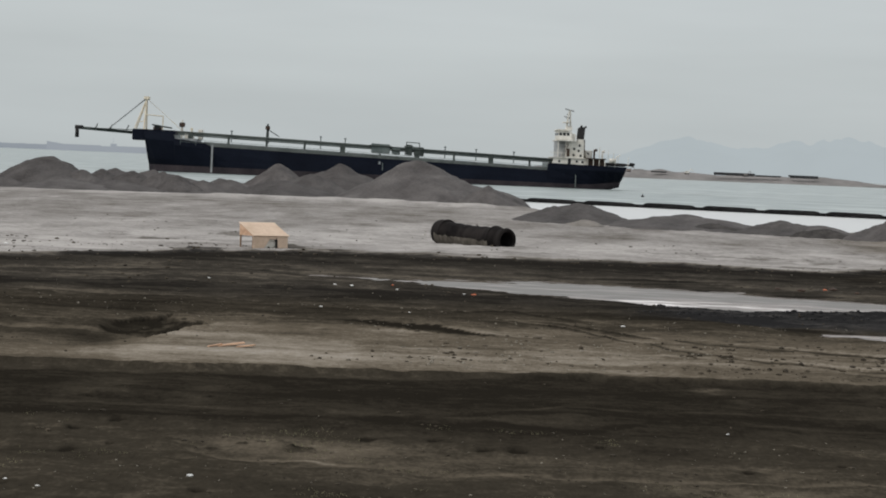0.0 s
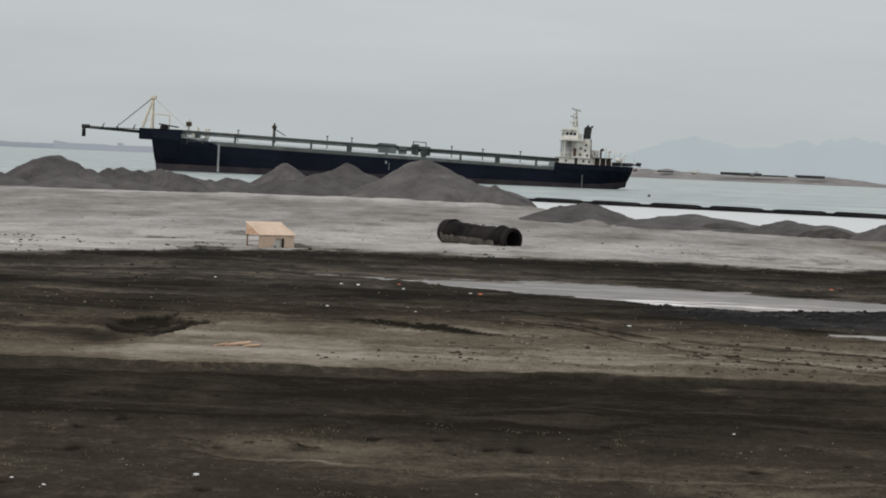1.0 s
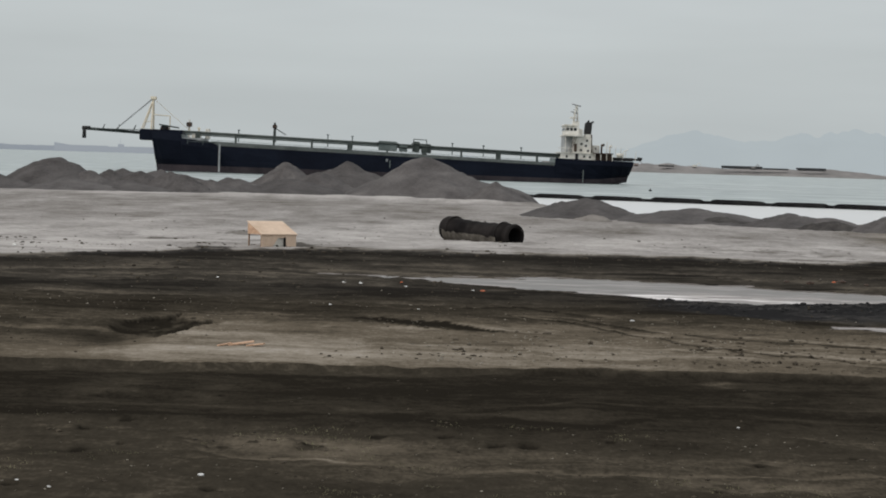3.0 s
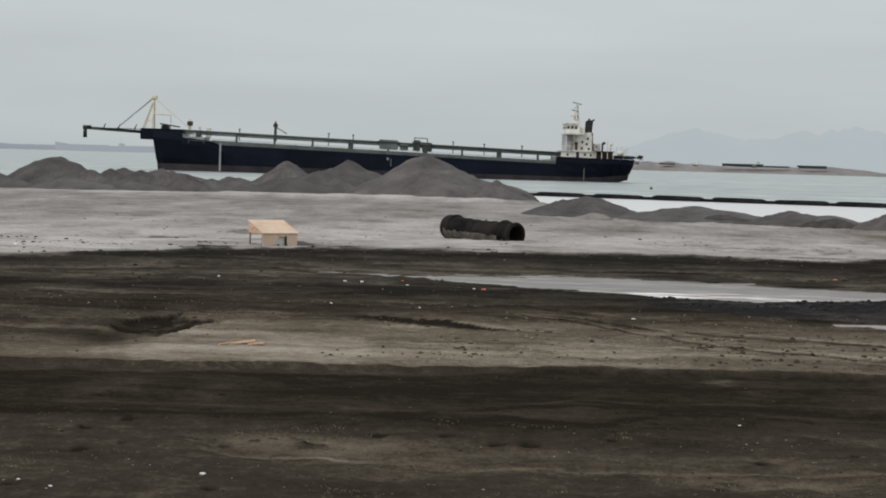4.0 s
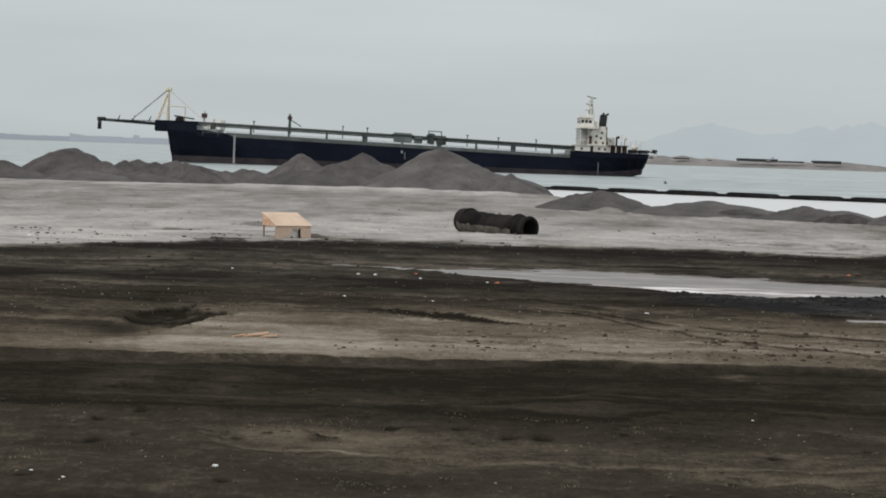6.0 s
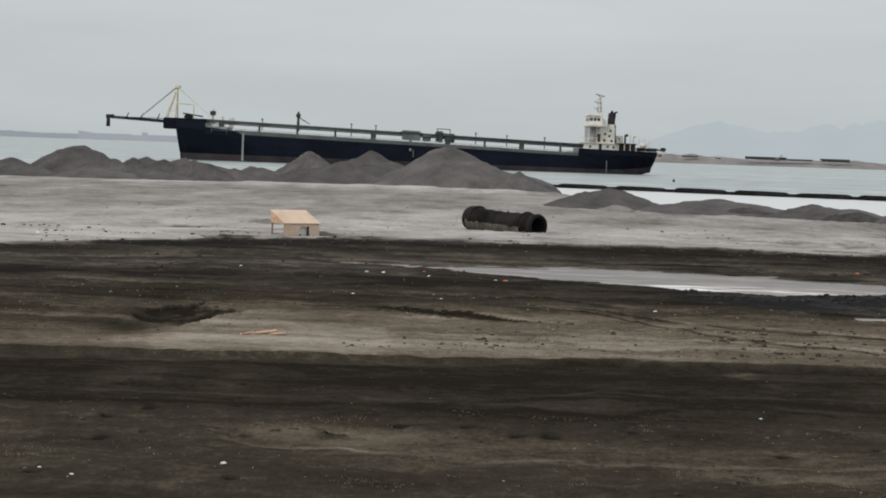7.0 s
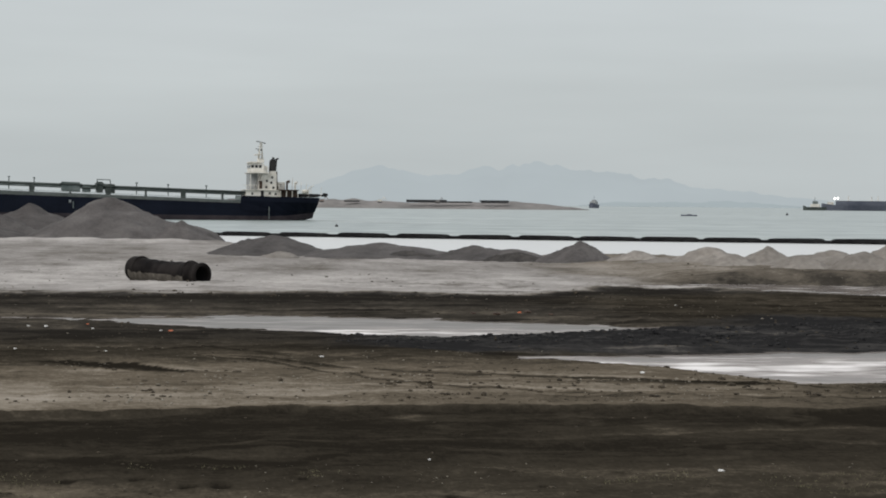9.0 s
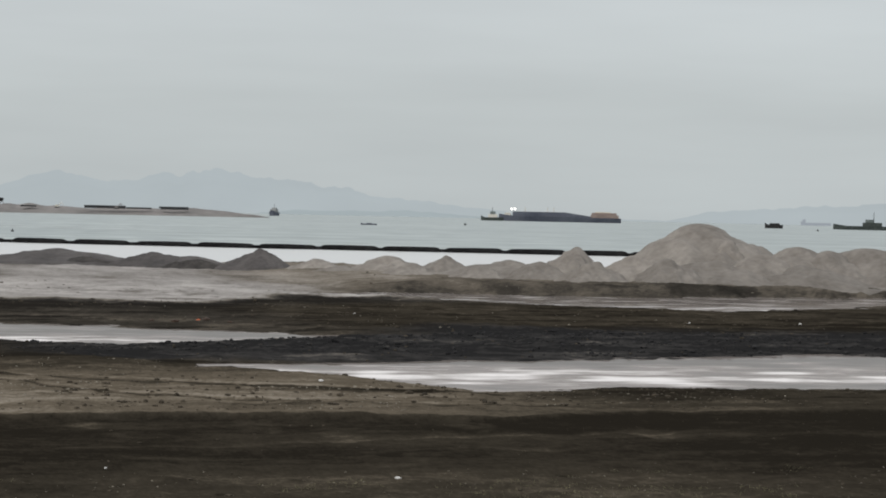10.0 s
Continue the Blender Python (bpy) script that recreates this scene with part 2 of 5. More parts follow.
M_PLYBROWN = mottled("brown_plywood", (0.38, 0.23, 0.15), (0.62, 0.42, 0.29), 3.0, 12.0, 0.8, 0, 0.2)
M_PLYDARK = mottled("weathered_timber", (0.16, 0.10, 0.06), (0.30, 0.19, 0.12), 2.0, 12.0, 0.85, 0, 0.2)
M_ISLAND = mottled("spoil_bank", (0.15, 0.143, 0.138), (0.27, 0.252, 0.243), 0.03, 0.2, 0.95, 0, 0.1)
# haze of distance painted in by lightening the pipes' black
M_FARPIPE = mottled("hazed_steel_pipe", (0.028, 0.029, 0.031), (0.060, 0.061, 0.064), 0.2, 1.0, 0.85, 0, 0.1)
M_STONE = mottled("pale_stones", (0.10, 0.088, 0.07), (0.32, 0.29, 0.24), 0.8, 9.0, 0.9, 0, 0.2)
M_CLOD = mottled("dark_clods", (0.026, 0.022, 0.017), (0.085, 0.070, 0.052), 1.5, 9.0, 0.95, 0, 0.1)
M_WETCLOD = mottled("black_wet_mud", (0.014, 0.014, 0.0148), (0.050, 0.049, 0.050), 1.5, 9.0, 0.95, 0, 0.0)
M_GRASS = mottled("dry_grass", (0.09, 0.085, 0.052), (0.22, 0.20, 0.125), 1.0, 6.0, 0.9, 0, 0.2)
M_LITTER = mottled("white_plastic_litter", (0.55, 0.54, 0.52), (0.80, 0.80, 0.78), 3.0, 20.0, 0.5, 0, 0.4)
M_ORANGE = mottled("orange_plastic_litter", (0.42, 0.09, 0.03), (0.60, 0.16, 0.06), 3.0, 20.0, 0.5, 0, 0.4)
M_FOAM = mottled("foam", (0.55, 0.58, 0.58), (0.75, 0.77, 0.77), 0.2, 1.0, 0.9, 0, 0.2)
M_BARGEBLUE = mottled("barge_blue_grey", (0.060, 0.068, 0.092), (0.115, 0.125, 0.155), 0.05, 0.4, 0.8, 0, 0.3)
M_BARGERED = mottled("faded_red_brown", (0.17, 0.13, 0.115), (0.30, 0.24, 0.215), 0.05, 0.4, 0.8, 0, 0.3)


# ================= mesh helpers =================
def mesh_object(name, bm, mat, smooth=False):
    me = bpy.data.meshes.new(name)
    bmesh.ops.recalc_face_normals(bm, faces=bm.faces)
    bm.to_mesh(me)
    bm.free()
    if smooth:
        me.polygons.foreach_set("use_smooth", [True] * len(me.polygons))
    me.materials.append(mat)
    return new(name, me)


def part(name, bm, mat, parent, label="", smooth=False):
    ob = mesh_object(name, bm, mat, smooth)
    ob.parent = parent
    return tagged(ob, label)


def box(bm, x0, x1, y0, y1, z0, z1, bevel=0.0):
    r = bmesh.ops.create_cube(bm, size=1.0, matrix=Matrix.LocRotScale(
        ((x0 + x1) / 2, (y0 + y1) / 2, (z0 + z1) / 2), None, (abs(x1 - x0), abs(y1 - y0), abs(z1 - z0))))
    if bevel:
        edges = {e for v in r["verts"] for e in v.link_edges}
        bmesh.ops.bevel(bm, geom=list(edges), offset=bevel, segments=2, affect="EDGES")
    return bm


def rod(bm, a, b, r0, r1=None, sides=10):
    a, b = Vector(a), Vector(b)
    d = b - a
    m = Matrix.Translation((a + b) / 2) @ d.to_track_quat("Z", "Y").to_matrix().to_4x4()
    bmesh.ops.create_cone(bm, cap_ends=True, segments=sides, radius1=r0, radius2=r0 if r1 is None else r1, depth=d.length, matrix=m)
    return bm


def lathe(bm, profile, sides=32):
    """Turn (radius, x) pairs about the x axis."""
    rings = [[bm.verts.new((x, r * math.cos(2 * math.pi * k / sides), r * math.sin(2 * math.pi * k / sides))) for k in range(sides)] for r, x in profile]
    for a, b in zip(rings, rings[1:]):
        for k in range(sides):
            bm.faces.new((a[k], a[(k + 1) % sides], b[(k + 1) % sides], b[k]))
    return bm


def B():
    return bmesh.new()


LATTICE = np.random.RandomState(7).rand(256, 256)


def value_noise(x, y):
    xi, yi = np.floor(x).astype(int), np.floor(y).astype(int)
    u, v = x - xi, y - yi
    u, v = u * u * (3 - 2 * u), v * v * (3 - 2 * v)
    g = lambda i, j: LATTICE[i % 256, j % 256]
    return (g(xi, yi) * (1 - u) + g(xi + 1, yi) * u) * (1 - v) + (g(xi, yi + 1) * (1 - u) + g(xi + 1, yi + 1) * u) * v


def fractal(x, y, octaves=4, gain=0.5):
    total, amp, norm = 0.0, 1.0, 0.0
    for k in range(octaves):
        total = total + amp * value_noise(x * 2 ** k + 17.3 * k, y * 2 ** k + 9.1 * k)
        norm += amp
        amp *= gain
    return total / norm


def smooth(a, b, v):
    t = np.clip((v - a) / (b - a), 0, 1)
    return t * t * (3 - 2 * t)


# ================= ground =================
# tone of the ground by distance ahead, along three lines: x about -4, 8 and 18 m
TONE_WEST = ((0, .77), (24, .76), (25.8, .77), (26.3, .91), (27.5, .91), (27.9, .82), (28.3, .90), (34.45, .93), (34.6, .74), (34.75, .37), (37, .43), (39.5, .49), (41.5, .54),
             (43.5, .66), (46, .72), (50.0, .78), (51.4, .94), (54.0, .94), (55.4, .71), (60, .74), (64, .70), (68, .75), (71.5, .91), (74.6, .94), (75.6, .70), (76.8, .22),
             (85, .12), (97, .12), (112, .26), (150, .32), (168, .22), (176, .10), (190, .10), (230, .30))
TONE_MID = ((0, .76), (24, .74), (26.2, .75), (26.9, .86), (28, .87), (34.4, .90), (34.6, .72), (34.8, .52), (39, .58), (43, .66), (45.5, .74), (47.4, .84), (48.4, .88), (55, .91), (57, .80),
            (63, .75), (66, .73), (70, .90), (74.4, .97), (75.4, .70), (76.4, .18), (86, .13), (97, .15), (107, .34), (118, .26), (230, .30))
TONE_EAST = ((0, .90), (24, .90), (26, .91), (28, .96), (34.4, .97), (34.7, .68), (36.5, .76), (38, .84), (40, .86), (46, .88), (50, .91), (58, .92), (60, .84), (68, .80), (74, .82), (79, .74),
             (86, .66), (91, .60), (95, .50), (99, .40), (230, .30))

# rims of the puddles: x, near y, far y
PUDDLE_FAR = ((-3.4, 62.2, 62.7), (-1.6, 60.6, 63.2), (2.0, 57.4, 64.0), (5.0, 54.8, 63.4), (7.0, 53.8, 62.4), (9.0, 54.6, 61.3), (11.0, 55.6, 60.1), (14.5, 57.8, 58.2))
PUDDLE_NEAR = ((7.8, 46.4, 47.6), (9.0, 45.6, 47.6), (10.1, 43.2, 47.5), (11.0, 41.2, 47.6), (11.5, 40.2, 47.7), (12.2, 39.9, 48.0), (13.7, 40.8, 48.7), (16.0, 40.8, 49.2),
               (20.0, 40.9, 50.1), (26.0, 41.2, 51.2), (34.0, 42.0, 51.0), (44.0, 46.0, 48.0))
PUDDLE_SHORE = ((19.0, 86.6, 88.0), (22.5, 83.2, 90.5), (25.3, 79.2, 90.5), (28.5, 76.4, 88.6), (31.0, 74.6, 88.0), (35.5, 77.4, 88.4), (40.0, 80.6, 89.6), (47.0, 81.5, 90.5), (55.0, 84.0, 88.0))


def inside(rim, x, y):
    """Depth inside a puddle's rim, about 0 at the rim, 1 well inside."""
    r = np.array(rim)
    lo, hi = np.interp(x, r[:, 0], r[:, 1]), np.interp(x, r[:, 0], r[:, 2])
    half = np.maximum((hi - lo) / 2, 0.01)
    d = half - np.abs(y - (hi + lo) / 2)
    past = np.maximum(np.maximum(r[0, 0] - x, x - r[-1, 0]), 0)
    return np.where(past > 0, -np.hypot(past, np.maximum(-d, 0)), d)


def shore_y(x):
    return np.interp(x, (-40, 0, 5, 9, 20, 30, 45, 70), (212, 214, 196, 143, 134, 120, 116, 116))


# the lip of the pale flat over the near haul road, the foot of its riser, and the edge of the sand sheet
LIP = ((-8.76, 32.98), (-6.52, 33.08), (-4.87, 33.47), (-3.6, 32.98), (-2.92, 33.67), (-1.07, 33.57), (0, 33.76), (2.43, 34.3), (4.87, 34.35), (7.01, 34.25), (9.44, 33.96), (10.51, 33.57), (11.48, 34.05), (12.84, 34.83), (17.51, 35.03))
RISER_FOOT = ((-9, 32.1), (-6.3, 32.1), (-5.4, 32.6), (-4.3, 32.5), (-3.7, 32.9), (-1.4, 32.8), (0, 33.2), (2.0, 34.3), (4.0, 35.0), (7.0, 35.0), (20, 35.8))
SAND_EDGE = ((-16, 62.5), (-12.6, 64.0), (-11, 66.5), (-9.3, 69.5), (-7, 74.5), (-5, 76.4), (0, 75.6), (4.4, 77.0), (8, 77.0), (10, 75.0), (12.3, 74.5), (15, 78.5), (17.7, 81.0), (21, 79.5), (30, 79))

# tyre lines on the near haul road: points along each, its half width and how much paler (-) or darker it is
ROAD_LINES = ((((-6.5, 28.0), (-4.5, 28.1), (-3.1, 28.0), (-2.4, 27.8)), 0.12, -0.12),
              (((0.6, 28.6), (1.2, 29.2), (1.9, 29.9), (2.6, 29.6), (3.9, 29.7), (5.7, 30.1), (9.5, 31.4), (13.0, 31.8)), 0.15, -0.15),
              (((3.0, 28.0), (4.6, 28.2), (6.0, 28.7), (7.5, 29.2), (10.5, 29.4)), 0.13, -0.10),
              (((-1.2, 26.9), (0, 27.0), (0.8, 27.5), (1.7, 26.9), (2.7, 28.0), (3.7, 28.1), (4.8, 27.6)), 0.22, 0.16),
              (((-6.5, 26.6), (-4.0, 26.6), (-2.2, 26.7), (-0.4, 27.6), (1.0, 28.6), (2.2, 28.8), (3.4, 28.7)), 0.20, 0.14),
              (((-2.6, 24.0), (-2.2, 23.5), (-1.4, 23.6), (-0.6, 23.5)), 0.10, -0.22),
              (((0.2, 23.1), (1.0, 23.1), (1.9, 22.95), (3.0, 23.2), (4.5, 23.3), (6.5, 23.5)), 0.10, -0.14))
# wheel tracks across the pale flat
FLAT_TRACKS = ((((0.88, 45.44), (1.56, 44.65), (2.73, 42.8), (4, 39.59), (5.17, 37.93), (6.92, 36.85), (9.26, 36.37)), 0.20, 0.30),
               (((1.85, 45.05), (2.54, 44.27), (3.12, 43.09), (4.29, 41.24), (5.95, 40.27), (7.51, 39.49), (9.36, 38.8)), 0.20, 0.26),
               (((4.29, 41.83), (5.46, 40.85), (6.73, 40.27), (7.6, 39.39), (8.78, 39.2)), 0.16, 0.18),
               (((-0.58, 46.31), (-0.2, 46.7), (0.68, 47.68), (1.56, 47.77), (2.34, 46.41), (3.51, 45.05)), 0.24, 0.20),
               (((5.85, 37.63), (7.8, 36.66), (9.75, 35.98), (12.19, 35.69)), 0.12, 0.18),
               (((8.09, 39), (9.07, 38.61), (10.14, 38.41), (10.92, 38.32)), 0.26, 0.34))
# trodden pits in the near mud: x, y, half width
PITS = ((-2.36, 24.3, .05), (-2.08, 24.7, .05), (-1.48, 24.6, .07), (-1.34, 24.6, .05), (-3.78, 23.6, .08), (-3.44, 24.2, .04), (-3.98, 25.2, .06), (-3.64, 26.1, .07), (-4.0, 21.0, .07), (-2.17, 21.0, .06),
        (-2.89, 29.4, .04), (-4.36, 28.8, .04), (0.92, 25.1, .10), (0.01, 25.6, .07), (0.55, 25.0, .09), (3.45, 25.6, .05), (3.31, 24.0, .06), (4.41, 24.8, .05), (1.84, 25.5, .04), (2.64, 22.0, .04), (-0.75, 25.4, .08),
        (7.3, 28.6, .12), (5.6, 26.2, .06), (8.9, 26.4, .06))
# smears of lighter soil on the haul road: x, y, half width, half depth
SMEARS = ((-4.4, 30.0, .55, 1.7), (-3.1, 29.8, .32, 1.4), (3.9, 33.2, .30, .5), (4.3, 32.0, .25, .6), (6.4, 32.6, .30, 1.0), (7.2, 31.2, .35, .9), (-1.6, 24.6, 1.0, 0.9), (3.1, 22.5, 1.0, .45), (9.6, 33.0, .4, .9), (12.0, 31.6, .4, 1.0))


def along(points, x):
    return np.interp(x, *zip(*points))


def stripe(points, width, x, y):
    """1 on the middle of a line laid on the ground, fading over its half width and at its ends."""
    x0, x1 = points[0][0], points[-1][0]
    ends = smooth(x0 - 0.2, x0 + 0.6, x) * (1 - smooth(x1 - 0.8, x1 + 0.2, x))
    return np.exp(-((y - along(points, x)) / width) ** 2) * ends


def shape_ground(x, y):
    """Height, tone, wetness and sandiness of the ground."""
    warp = fractal(x * 0.12, y * 0.12, 4) - 0.5
    fine = fractal(x * 0.8 + 40, y * 0.8, 4, 0.6) - 0.5
    tiny = fractal(x * 3.1 + 12, y * 1.9 + 30, 4, 0.6) - 0.5
    drag = fractal(x * 0.35 + 70, y * 1.7 + 11, 5, 0.6) - 0.5
    yy = y + warp * np.interp(y, (20, 36, 39, 48, 70, 100, 200), (0.3, 0.15, 0.6, 2.0, 3.0, 8.0, 12.0)) + fine * np.interp(y, (20, 36, 45, 80, 200), (0.15, 0.2, 0.9, 1.6, 3.0))
    yy = yy + (34.6 - along(LIP, x)) * np.exp(-((y - 34.6) / 3.6) ** 2) + tiny * 0.25
    yy = yy + (75.8 - along(SAND_EDGE, x)) * np.interp(y, (56, 63, 82, 110), (0.0, 1.0, 1.0, 0.0))
    yy = yy + (fractal(x * 0.36 + 5, y * 0.40, 5, 0.62) - 0.5) * 10.0 * np.exp(-((y - 76) / 6.0) ** 2) * (0.5 + 0.9 * smooth(-2, -6, x))
    t = [np.interp(yy, *zip(*table)) for table in (TONE_WEST, TONE_MID, TONE_EAST)]
    back = 8.0 * smooth(73, 80, y)
    wm, we = smooth(0.0, 6.0, x), smooth(10.5 + back, 16.0 + back, x + warp * 8)
    tone = (t[0] * (1 - wm) + t[1] * wm) * (1 - we) + t[2] * we
    sheet = smooth(72, 80, yy)
    far = smooth(75, 85, y)
    # lines dragged along the shore by tracked machines, patches drying at different rates
    streak = (fractal(x * 0.16 + 3, y * 0.9, 4) - 0.5) * (1 - far) + (fractal(x * 0.45 + 3, y * 0.09, 5, 0.6) - 0.5) * far
    tone = tone + streak * np.where(tone > 0.5, 0.20, 0.36)
    tone = tone + drag * np.interp(y, (20, 34, 37, 50, 75, 90), (0.10, 0.10, 0.22, 0.30, 0.34, 0.16))
    crisp = smooth(0.46, 0.54, fractal(x * 0.34 + 50, y * 0.42 + 3, 5, 0.6)) - 0.5
    tone = tone + crisp * np.interp(y, (30, 37, 60, 80, 120), (0.05, 0.10, 0.12, 0.08, 0.05))
    stroke = smooth(0.58, 0.63, fractal(x * 0.40 + 22, y * 0.30 + 5, 5, 0.6)) * sheet * (1 - smooth(90, 112, y))
    tone = tone + np.interp(y, (68, 84, 95), (0.46, 0.34, 0.16)) * stroke * (0.30 + 0.70 * smooth(-2, -5, x) * smooth(-12.5, -10, x) + 0.4 * smooth(9, 14, x))
    tone = tone + (0.16 * (fractal(x * 0.55 + 31, y * 0.30 + 7, 4) - 0.5) + 0.12 * tiny) * np.interp(y, (30, 38), (0.7, 1.0))
    # thin dark furrows scraped along the shore
    furrow = smooth(0.60, 0.68, fractal(x * 0.30 + 91, y * 2.3 + 17, 4, 0.6)) * np.interp(y, (35, 38, 72, 78), (0.0, 1.0, 1.0, 0.0))
    tone = tone + 0.20 * furrow * (0.5 + 0.7 * smooth(2, 7, x))
    # pale dried bank, and the dug hole beside it with shade painted into its tone
    pale = np.exp(-(((x + 2.9) / 1.9) ** 4 + ((y - 35.6) / 1.1) ** 2))
    tone = tone - 0.08 * pale + 0.19 * (1 - smooth(-5.5, -4.1, x + warp * 2)) * smooth(34.5, 35.0, yy) * (1 - smooth(42, 50, y))
    rag = fractal(x * 2.6 + 4, y * 1.3, 5, 0.68) - 0.5
    lo = np.interp(x, (-5.8, -5.5, -4.82, -4.2, -3.9), (39.0, 38.2, 37.5, 40.4, 41.1)) + rag * 1.0
    hi = np.interp(x, (-5.8, -5.4, -4.58, -4.2, -3.9), (40.2, 42.6, 42.3, 41.5, 41.1)) + rag * 3.0
    hole = smooth(0.0, 0.7, y - lo) * smooth(0.0, 0.4, hi - y) * smooth(-6.0, -5.5, x) * (1 - smooth(-4.4, -3.9, x))
    hollow = np.exp(-(((x + 5.6) / 0.6) ** 2 + ((y - 37.6) / 1.6) ** 2))
    tone = tone + 0.36 * hole * smooth(0.34, 0.56, fractal(x * 2.6 + 8, y * 1.1, 4, 0.6)) + 0.20 * hole + 0.14 * hollow
    # a low broken scarp across the flat: shade painted dark on its face, pale edge
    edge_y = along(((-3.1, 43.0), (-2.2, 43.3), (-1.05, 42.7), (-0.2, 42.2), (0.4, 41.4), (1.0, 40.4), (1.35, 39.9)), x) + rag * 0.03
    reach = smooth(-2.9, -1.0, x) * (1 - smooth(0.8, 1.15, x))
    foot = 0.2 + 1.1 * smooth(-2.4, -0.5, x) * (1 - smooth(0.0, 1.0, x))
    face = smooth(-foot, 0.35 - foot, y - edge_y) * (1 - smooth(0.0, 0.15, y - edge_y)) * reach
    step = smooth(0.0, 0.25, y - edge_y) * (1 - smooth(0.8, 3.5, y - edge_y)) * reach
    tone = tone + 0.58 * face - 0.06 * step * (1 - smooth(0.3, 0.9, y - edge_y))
    rut = 0.0
    for points, width, share in FLAT_TRACKS:
        s = stripe(points, width, x, y + tiny * 0.25)
        tone = tone + share * s * (0.6 + 0.8 * (fine + 0.5)) - 0.10 * stripe(points, width * 0.8, x, y - 2.1 * width)
        rut = rut + s
    for points, width, share in ROAD_LINES:
        tone = tone + share * stripe(points, width, x, y + tiny * 0.2 + fine * 0.15) * (0.55 + 0.9 * (fine + 0.5))
    pit = 0.0
    for px, py, half in PITS:
        pit = pit + np.exp(-(((x - px + tiny * 0.05) / half) ** 2 + ((y - py) / (half * 1.6)) ** 2))
    for px, py, rx, ry in SMEARS:
        tone = tone - 0.19 * np.exp(-(((x - px) / rx) ** 2 + ((y - py) / ry) ** 2) ** 2) * smooth(-0.30, 0.08, tiny + fine)
    tone = tone + 0.52 * np.minimum(pit, 1)
    h = 0.10 * fractal(x * 0.35, y * 0.35, 4) * np.interp(y, (29, 32.5, 36, 40), (1.0, 0.35, 0.35, 1.0)) + 0.05 * fractal(x * 1.7, y * 1.7, 4)
    h = h + 0.10 * fractal(x * 0.5 + 9, y * 1.5, 4, 0.6) * smooth(0.6, 0.9, tone) * np.interp(y, (29, 32.5, 36, 40), (0.8, 0.3, 0.3, 1.0))
    h = h + 0.07 * (fractal(x * 2.1 + 60, y * 1.4, 4, 0.6) - 0.4) * smooth(0.3, 0.55, tone) * smooth(1.0, 0.75, tone)
    h = h + (0.18 * (fractal(x * 0.6 + 80, y * 0.50, 5, 0.6) - 0.5) + 0.08 * tiny) * smooth(76, 82, y) * (1 - smooth(125, 160, y))
    # churned crumbs of the wet band between the puddles
    band = smooth(46.6, 47.8, yy) * (1 - smooth(56.5, 59.0, yy)) * smooth(3, 6, x)
    h = h + band * 0.16 * (fractal(x * 2.6, y * 2.2 + 50, 4, 0.6) - 0.45)
    # low cut bank of brown mud under the pale piles
    cut = smooth(87.2, 90.6, y + fine * 2.5 + tiny * 1.5) * smooth(20.5, 26, x)
    h = h + 0.34 * cut
    tone = tone + 0.30 * (fractal(x * 0.9 + 33, y * 0.15, 4, 0.6) - 0.5) * cut * (1 - smooth(93, 98, y))
    # low scarp: the pale flat above the near haul road, ragged along its lip
    h = h + (0.09 * smooth(34.35, 34.6, yy) * (1 - smooth(44, 52, y)) + 0.03 * pale) * (1 - 0.5 * we)
    h = h - (0.13 + 0.12 * rag) * hole - 0.06 * hollow + 0.05 * step - 0.02 * face - 0.035 * rut - 0.07 * np.minimum(pit, 1)
    # pale berm at the foot of the grey piles
    berm = np.exp(-((y - 171 + warp * 14) / 2.6) ** 2) * smooth(-22, -15, x) * (1 - smooth(2, 7, x)) * (0.4 + 1.2 * fractal(x * 0.5 + 3, y * 0.1, 3))
    h = h + 0.28 * berm
    tone = tone - 0.14 * berm
    # raised lip of the sand sheet above the dark haul road
    h = h + 0.10 * smooth(74.6, 76.2, yy) * (1 - smooth(80, 95, y)) * (1 - we)
    wet = smooth(0.85, 1.05, tone)
    riser = smooth(-0.1, 0.15, y + fine * 0.3 + tiny * 0.3 - along(RISER_FOOT, x)) * (1 - smooth(34.5, 34.62, yy)) * (1 - we)
    tone = tone * (1 - riser) + riser * (0.77 + 0.25 * tiny + 0.12 * fine)
    edge = fine * 1.6 + warp * 0.8 + streak * 1.2 + drag * 1.6 + tiny * 0.5
    pool = 0.0
    for rim in (PUDDLE_FAR, PUDDLE_NEAR, PUDDLE_SHORE):
        d = inside(rim, x, y) + edge * np.interp(y, (38, 44, 60, 85), (1.1, 1.3, 1.7, 2.0)) + 0.15
        m = smooth(-0.4, 0.8, d)
        near = smooth(-3.0, 0.2, d)
        h = h * (1 - near) + near * (0.032 - 0.17 * m + 0.05 * fine + 0.07 * tiny)
        tone = tone * (1 - m) + m * 0.55
        pool = np.maximum(pool, m)
        wet = np.maximum(wet, smooth(-0.6, 0.1, d))
    tone = tone + (0.90 * (fractal(x * 0.6 + 7, y * 2.0 + 2, 5, 0.68) - 0.5) + 0.03) * band * (1 - pool)
    h = h - 3.2 * smooth(0, 14, y - shore_y(x))
    grey = np.maximum(smooth(72, 78, yy) * (1 - 0.6 * we), 0.3 * smooth(46, 54, y) * (1 - we))
    return h, np.clip(tone, 0, 1.1), wet, np.maximum(grey, band)


